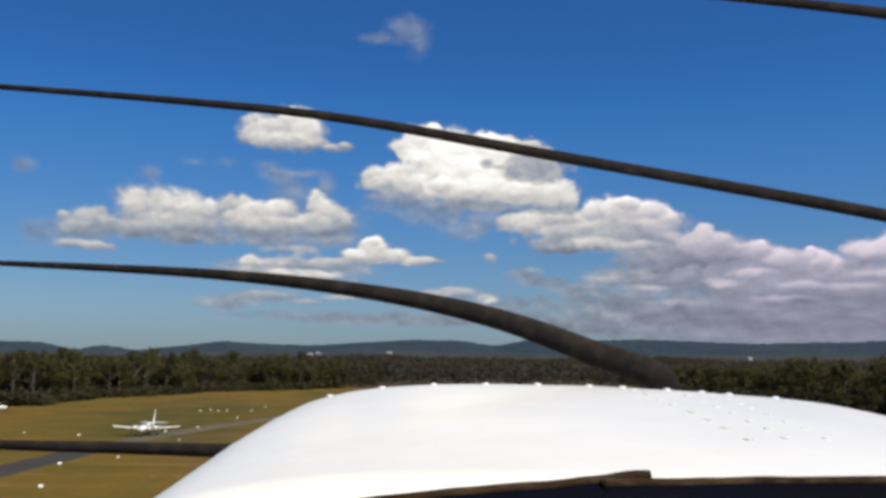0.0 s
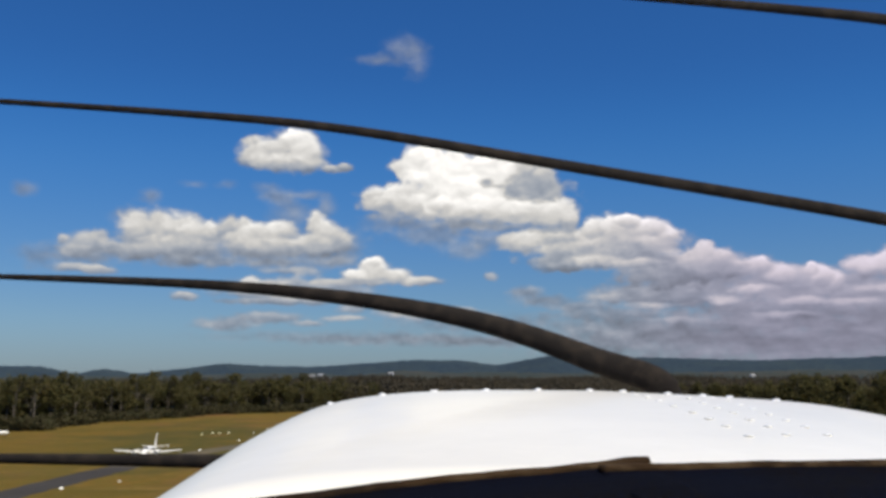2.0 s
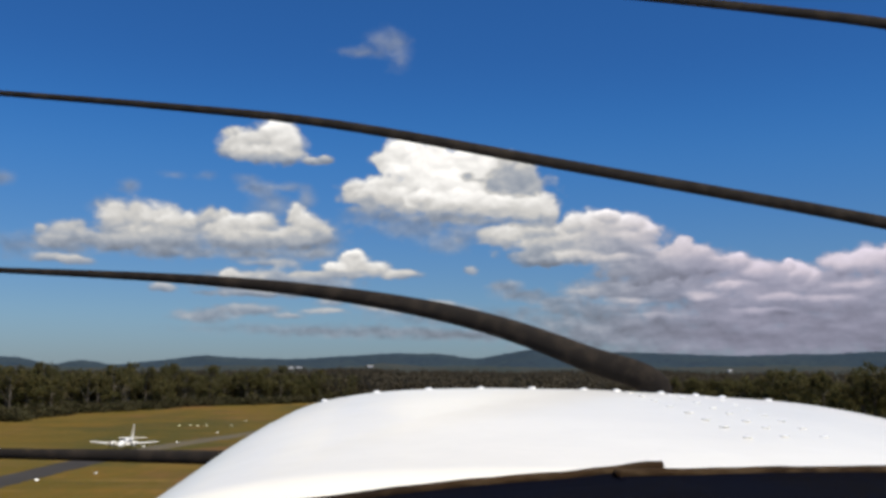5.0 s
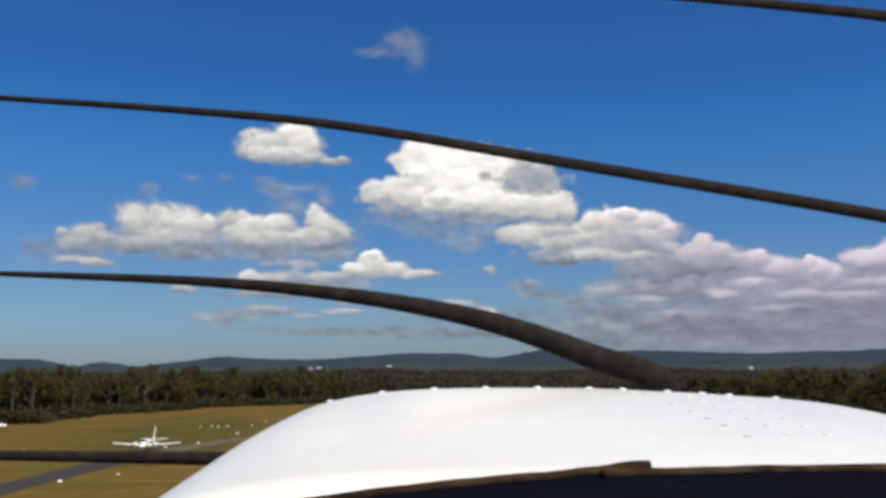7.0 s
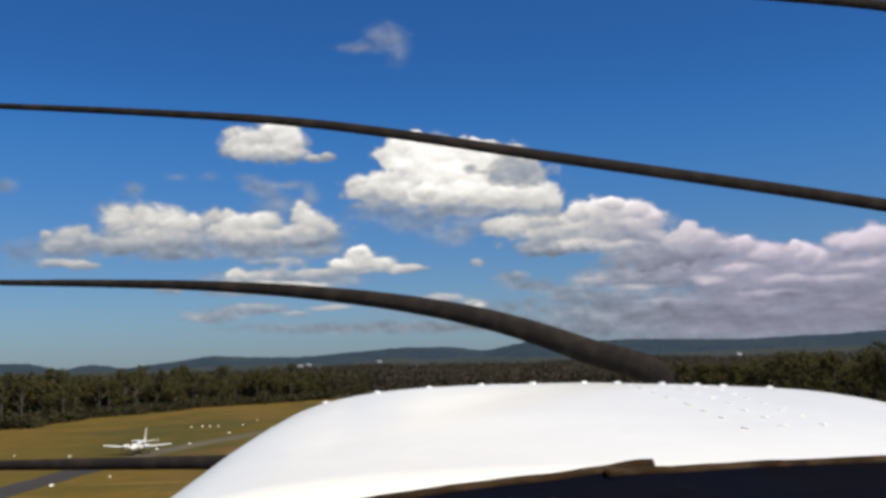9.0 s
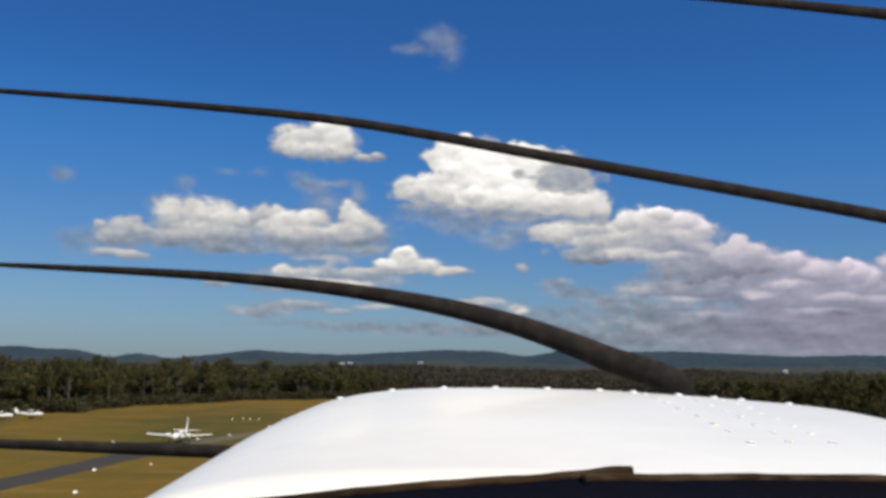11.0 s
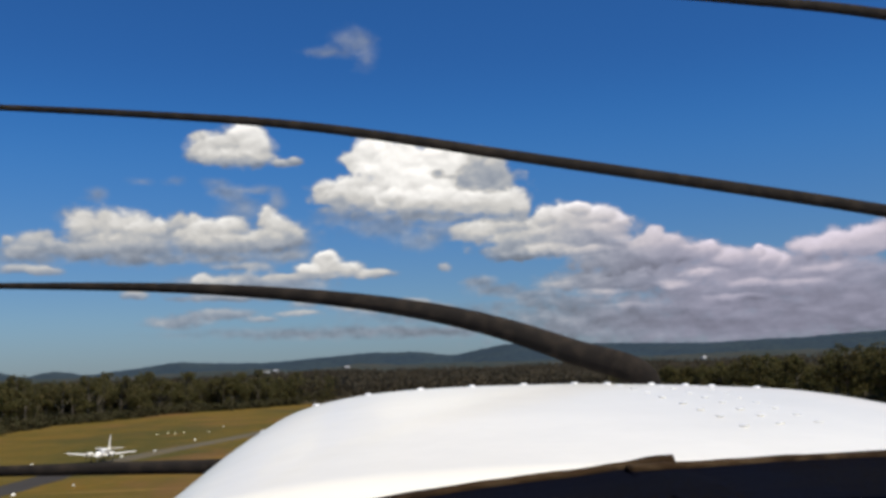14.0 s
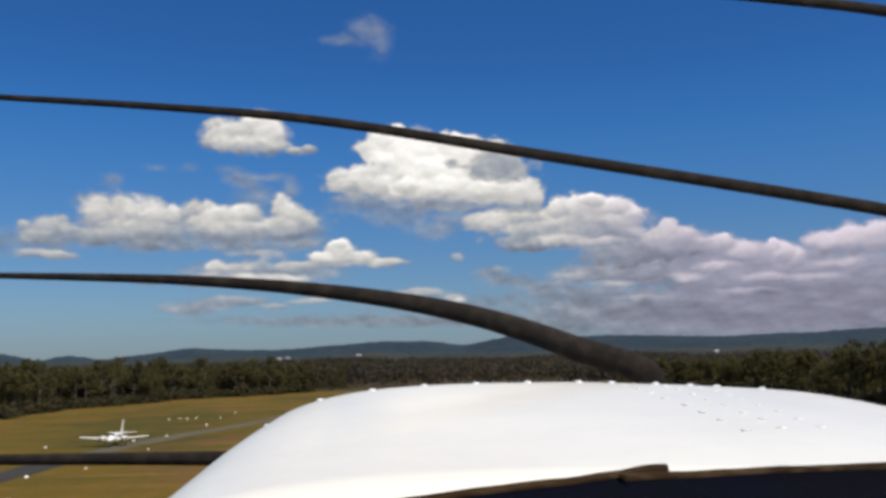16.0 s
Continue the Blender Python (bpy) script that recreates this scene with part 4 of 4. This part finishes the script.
    for line, tip, root in (
            ([(-1.083, 0.613), (-0.599, 0.58), (-0.22, 0.543), (0.277, 0.459), (0.955, 0.342), (1.25, 0.275), (1.42, 0.17), (1.22, -0.06), (0.33, -0.20)], 0.011, 0.044),
            ([(-1.056, 0.222), (-0.524, 0.202), (-0.173, 0.168), (0.091, 0.118), (0.306, 0.046), (0.471, -0.032), (0.33, -0.20)], 0.007, 0.072),
            ([(-1.06, -0.161), (-0.464, -0.169), (0.0, -0.18), (0.33, -0.20)], 0.016, 0.05),
            ([(0.40, 0.850), (0.75, 0.818), (1.05, 0.782), (1.45, 0.70), (1.78, 0.40), (1.50, -0.02), (0.33, -0.20)], 0.018, 0.044)):
        pts = smooth_line([(x, 0, z) for x, z in line], 9)
        rings = []
        for i, q in enumerate(pts):
            f = i / (len(pts) - 1)
            half = (tip + (root - tip) * f ** 0.85) / 2
            here = Vector((q.x, 2.02, 1.95 + q.z))
            before, after = pts[max(i - 1, 0)], pts[min(i + 1, len(pts) - 1)]
            d = Vector((after.x - before.x, 0, after.z - before.z)).normalized()
            up = Vector((-d.z, 0, d.x))
            rings.append([here + up * half * math.cos(a) + Vector((0, math.sin(a) * min(half * 0.5, 0.012), 0)) for a in [2 * math.pi * k / 10 for k in range(10)]])
        part("blade", loft(rings), BLADE, prop, "thin black propeller blade shaped as its rolling-shutter streak", True)


make_own_aircraft()


# ---- aircraft on the field ----
def wheel(x, y, r, parent):
    rings = [[Vector((x + o, y + math.cos(a) * r * k, r + math.sin(a) * r * k)) for a in [2 * math.pi * i / 14 for i in range(14)]] for o, k in ((-0.07, 0.6), (-0.05, 0.95), (0.05, 0.95), (0.07, 0.6))]
    w = part("wheel", loft(rings), TYRE, parent, "", True)
    bm = bmesh.new()
    limb(bm, [Vector((x, y, r)), Vector((x * 0.95, y, 1.1))], 0.05, 0.06, 6)
    part("strut", bm, STEEL, w)


def make_parked(label):
    """A low-wing single: nose towards +y, standing on its wheels."""
    thing = tagged(new("parked_aircraft"), label, "aircraft", "parked aircraft beside the forest")
    body = [(3.1, 1.25, 0.16, 0.16), (3.0, 1.25, 0.38, 0.36), (2.3, 1.28, 0.52, 0.46), (1.2, 1.35, 0.58, 0.55), (-0.6, 1.38, 0.58, 0.56), (-2.4, 1.42, 0.34, 0.36), (-4.4, 1.5, 0.10, 0.16)]
    part("fuselage", loft([ellipse_ring((0, y, z), a, b, 18, 2.4) for y, z, a, b in body]), WHITE, thing, "", True)
    part("canopy", loft([ellipse_ring((0, y, 1.72), a, b, 16) for y, a, b in ((1.6, 0.1, 0.05), (1.0, 0.50, 0.40), (0.0, 0.57, 0.60), (-1.0, 0.52, 0.52), (-2.0, 0.15, 0.12))]), GLASS, thing, "dark glazed cabin top", True)
    part("cabin_roof", loft([ellipse_ring((0, y, 2.24), a, b, 14) for y, a, b in ((0.5, 0.2, 0.05), (0.0, 0.42, 0.12), (-0.8, 0.40, 0.08), (-1.5, 0.1, 0.03))]), WHITE, thing, "", True)
    for s in (-1, 1):
        part("wing", wing_mesh((0.3 * s, 0.2, 0.98), (4.9 * s, 0.1, 1.35), 1.7, 1.1, 0.13), WHITE, thing)
        part("tailplane", wing_mesh((0.08 * s, -4.0, 1.55), (1.6 * s, -4.1, 1.6), 0.9, 0.6, 0.1), WHITE, thing)
        wheel(1.4 * s, -0.2, 0.24, thing)
    wheel(0.0, 2.4, 0.2, thing)
    part("fin", fin_mesh(-3.9, 1.55, 1.35, 1.3, 0.7, 0.6), WHITE, thing)
    bm = bmesh.new()
    for a in (0.5, 0.5 + math.pi):
        box(bm, (math.cos(a) * 0.48, 3.2, 1.25 + math.sin(a) * 0.48), (0.95, 0.03, 0.11), Matrix.Rotation(-a, 4, "Y"))
    part("propeller", bm, BLADE, thing)
    return thing


def make_twin():
    thing = tagged(new("twin_engined_aircraft"), "white twin-engined aircraft on the taxiway with dark windscreen", "aircraft")
    body = [(5.0, 1.35, 0.08, 0.08), (4.6, 1.38, 0.34, 0.30), (3.4, 1.5, 0.58, 0.55), (2.2, 1.65, 0.68, 0.72), (-1.8, 1.68, 0.68, 0.72), (-4.2, 1.75, 0.40, 0.45), (-6.2, 1.95, 0.10, 0.18)]
    part("fuselage", loft([ellipse_ring((0, y, z), a, b, 20, 2.4) for y, z, a, b in body]), WHITE, thing, "", True)
    part("windscreen", loft([ellipse_ring((0, y, z), a, b, 16) for y, z, a, b in ((3.25, 1.95, 0.2, 0.08), (2.8, 2.05, 0.52, 0.24), (2.2, 2.12, 0.6, 0.27), (1.9, 2.1, 0.4, 0.2))]), GLASS, thing, "dark windscreen", True)
    for s in (-1, 1):
        for y in (1.2, 0.4, -0.4, -1.2):
            b = box(bmesh.new(), (0.68 * s, y, 1.95), (0.06, 0.42, 0.3))
            bmesh.ops.bevel(b, geom=b.edges[:], offset=0.02, segments=1, affect="EDGES")
            part("window", b, GLASS, thing)
        part("wing", wing_mesh((0.4 * s, 0.6, 1.25), (6.2 * s, 0.4, 1.75), 2.2, 1.1, 0.13), WHITE, thing)
        part("tailplane", wing_mesh((0.1 * s, -5.6, 2.05), (2.6 * s, -5.7, 2.15), 1.2, 0.8, 0.1), WHITE, thing)
        cowl = part("engine_nacelle", loft([ellipse_ring((1.95 * s, y, 1.5), a, b, 16, 2.4) for y, a, b in ((2.9, 0.2, 0.2), (2.7, 0.40, 0.34), (1.8, 0.46, 0.42), (0.2, 0.42, 0.36), (-1.2, 0.12, 0.1))]), WHITE, thing, "", True)
        bm = bmesh.new()
        for a in (0.9, 0.9 + 2.094, 0.9 + 4.189):
            box(bm, (1.95 * s + math.cos(a) * 0.5, 2.98, 1.5 + math.sin(a) * 0.5), (1.0, 0.03, 0.12), Matrix.Rotation(-a, 4, "Y"))
        part("propeller", bm, BLADE, cowl)
        wheel(1.95 * s, 0.2, 0.3, thing)
    wheel(0.0, 3.9, 0.25, thing)
    part("fin", fin_mesh(-5.3, 2.0, 2.6, 1.8, 0.8, 1.3), WHITE, thing)
    part("trim_stripe", loft([ellipse_ring((0, y, 1.62), a, 0.06, 20, 2.4) for y, a in ((3.4, 0.6), (2.2, 0.705), (-1.8, 0.705), (-4.2, 0.44))]), BLUE, thing, "thin blue trim stripe")
    return thing


def polar(az, d):
    return d * math.sin(radians(az)), d * math.cos(radians(az))


def stand(thing, az, d, heading, scale=1.0):
    x, y = polar(az, d)
    thing.matrix_basis = pose(x, y, 0.0, 0, 0, heading) @ Matrix.Diagonal((scale, scale, scale, 1))


first = make_parked("white low-wing aircraft parked on dry grass before the forest")
for i, (az, d, heading) in enumerate(((-24.9, 300, -75), (-26.4, 292, -82), (-28.4, 286, -78))):
    if i == 0:
        stand(first, az, d, heading)
    else:
        stand(copy_thing(first, Matrix.Identity(4)), az, d, heading)
stand(make_twin(), -17.0, 203, 184, 1.06)


# ---- houses far off on the slopes ----
def make_house(az, d, heading):
    thing = tagged(new("far_house"), "small pale house among trees on the far slope", "house", "far houses")
    part("wall", box(bmesh.new(), (0, 0, 1.0), (12, 7, 4)), CLEARING, thing)
    bm = loft([[Vector((x, -4, 3)), Vector((x, 4, 3)), Vector((x, 0, 5.2))] for x in (-6.6, 6.6)])
    part("roof", bm, CLEARING, thing, "pale metal roof")
    x, y = polar(az, d)
    thing.matrix_basis = pose(x, y, hill_height(az, d, *HILLS[1][1:6]), 0, 0, heading)


make_house(-7.9, 2330, 12)
make_house(-7.4, 2345, -20)
make_house(-3.2, 2360, -20)
make_house(17.8, 2300, 30)


# ---- markers on the grass ----
def make_gable(mat, label, w, h, group):
    """A low gable marker of two sloping boards with end plates."""
    thing = tagged(new("gable_marker"), label, "marker", group)
    for s in (-1, 1):
        b = box(bmesh.new(), (0, s * w * 0.22, h * 0.5), (w, 0.02, h * 1.12), Matrix.Rotation(s * 0.45, 4, "X"))
        part("board", b, mat, thing)
    b = box(bmesh.new(), (0, 0, 0.015), (w * 1.02, w * 0.9, 0.03))
    part("base", b, mat, thing)
    return thing


def make_cone():
    thing = tagged(new("marker_cone"), "pale yellow cone marker standing on dry grass", "marker cone", "cone markers on the grass")
    part("cone", loft([[Vector((math.cos(a) * r, math.sin(a) * r, z)) for a in [2 * math.pi * i / 16 for i in range(16)]] for z, r in ((0.04, 0.26), (0.22, 0.17), (0.46, 0.06), (0.5, 0.03))]), CONE, thing, "", True)
    b = box(bmesh.new(), (0, 0, 0.02), (0.6, 0.6, 0.04))
    part("base", b, CONE, thing)
    return thing


gable = make_gable(MARKER, "white gable marker board lying on dry grass", 0.5, 0.26, "white markers on the grass")
cone = make_cone()
spots = [(-22.4, 124), (-16.0, 214), (-18.5, 158), (-15.2, 190), (-20.6, 205), (-12.0, 262), (-10.4, 330), (-23.4, 214), (-24.8, 196), (-14.2, 226), (-21.5, 150), (-11.2, 300)]
for i, (az, d) in enumerate(spots):
    stand(gable if i == 0 else copy_thing(gable, Matrix.Identity(4)), az, d, 20 + i * 37)
for i, (az, d) in enumerate(((-12.6, 300), (-13.1, 298), (-13.5, 301), (-14.1, 297))):
    stand(cone if i == 0 else copy_thing(cone, Matrix.Identity(4)), az, d, i * 20)
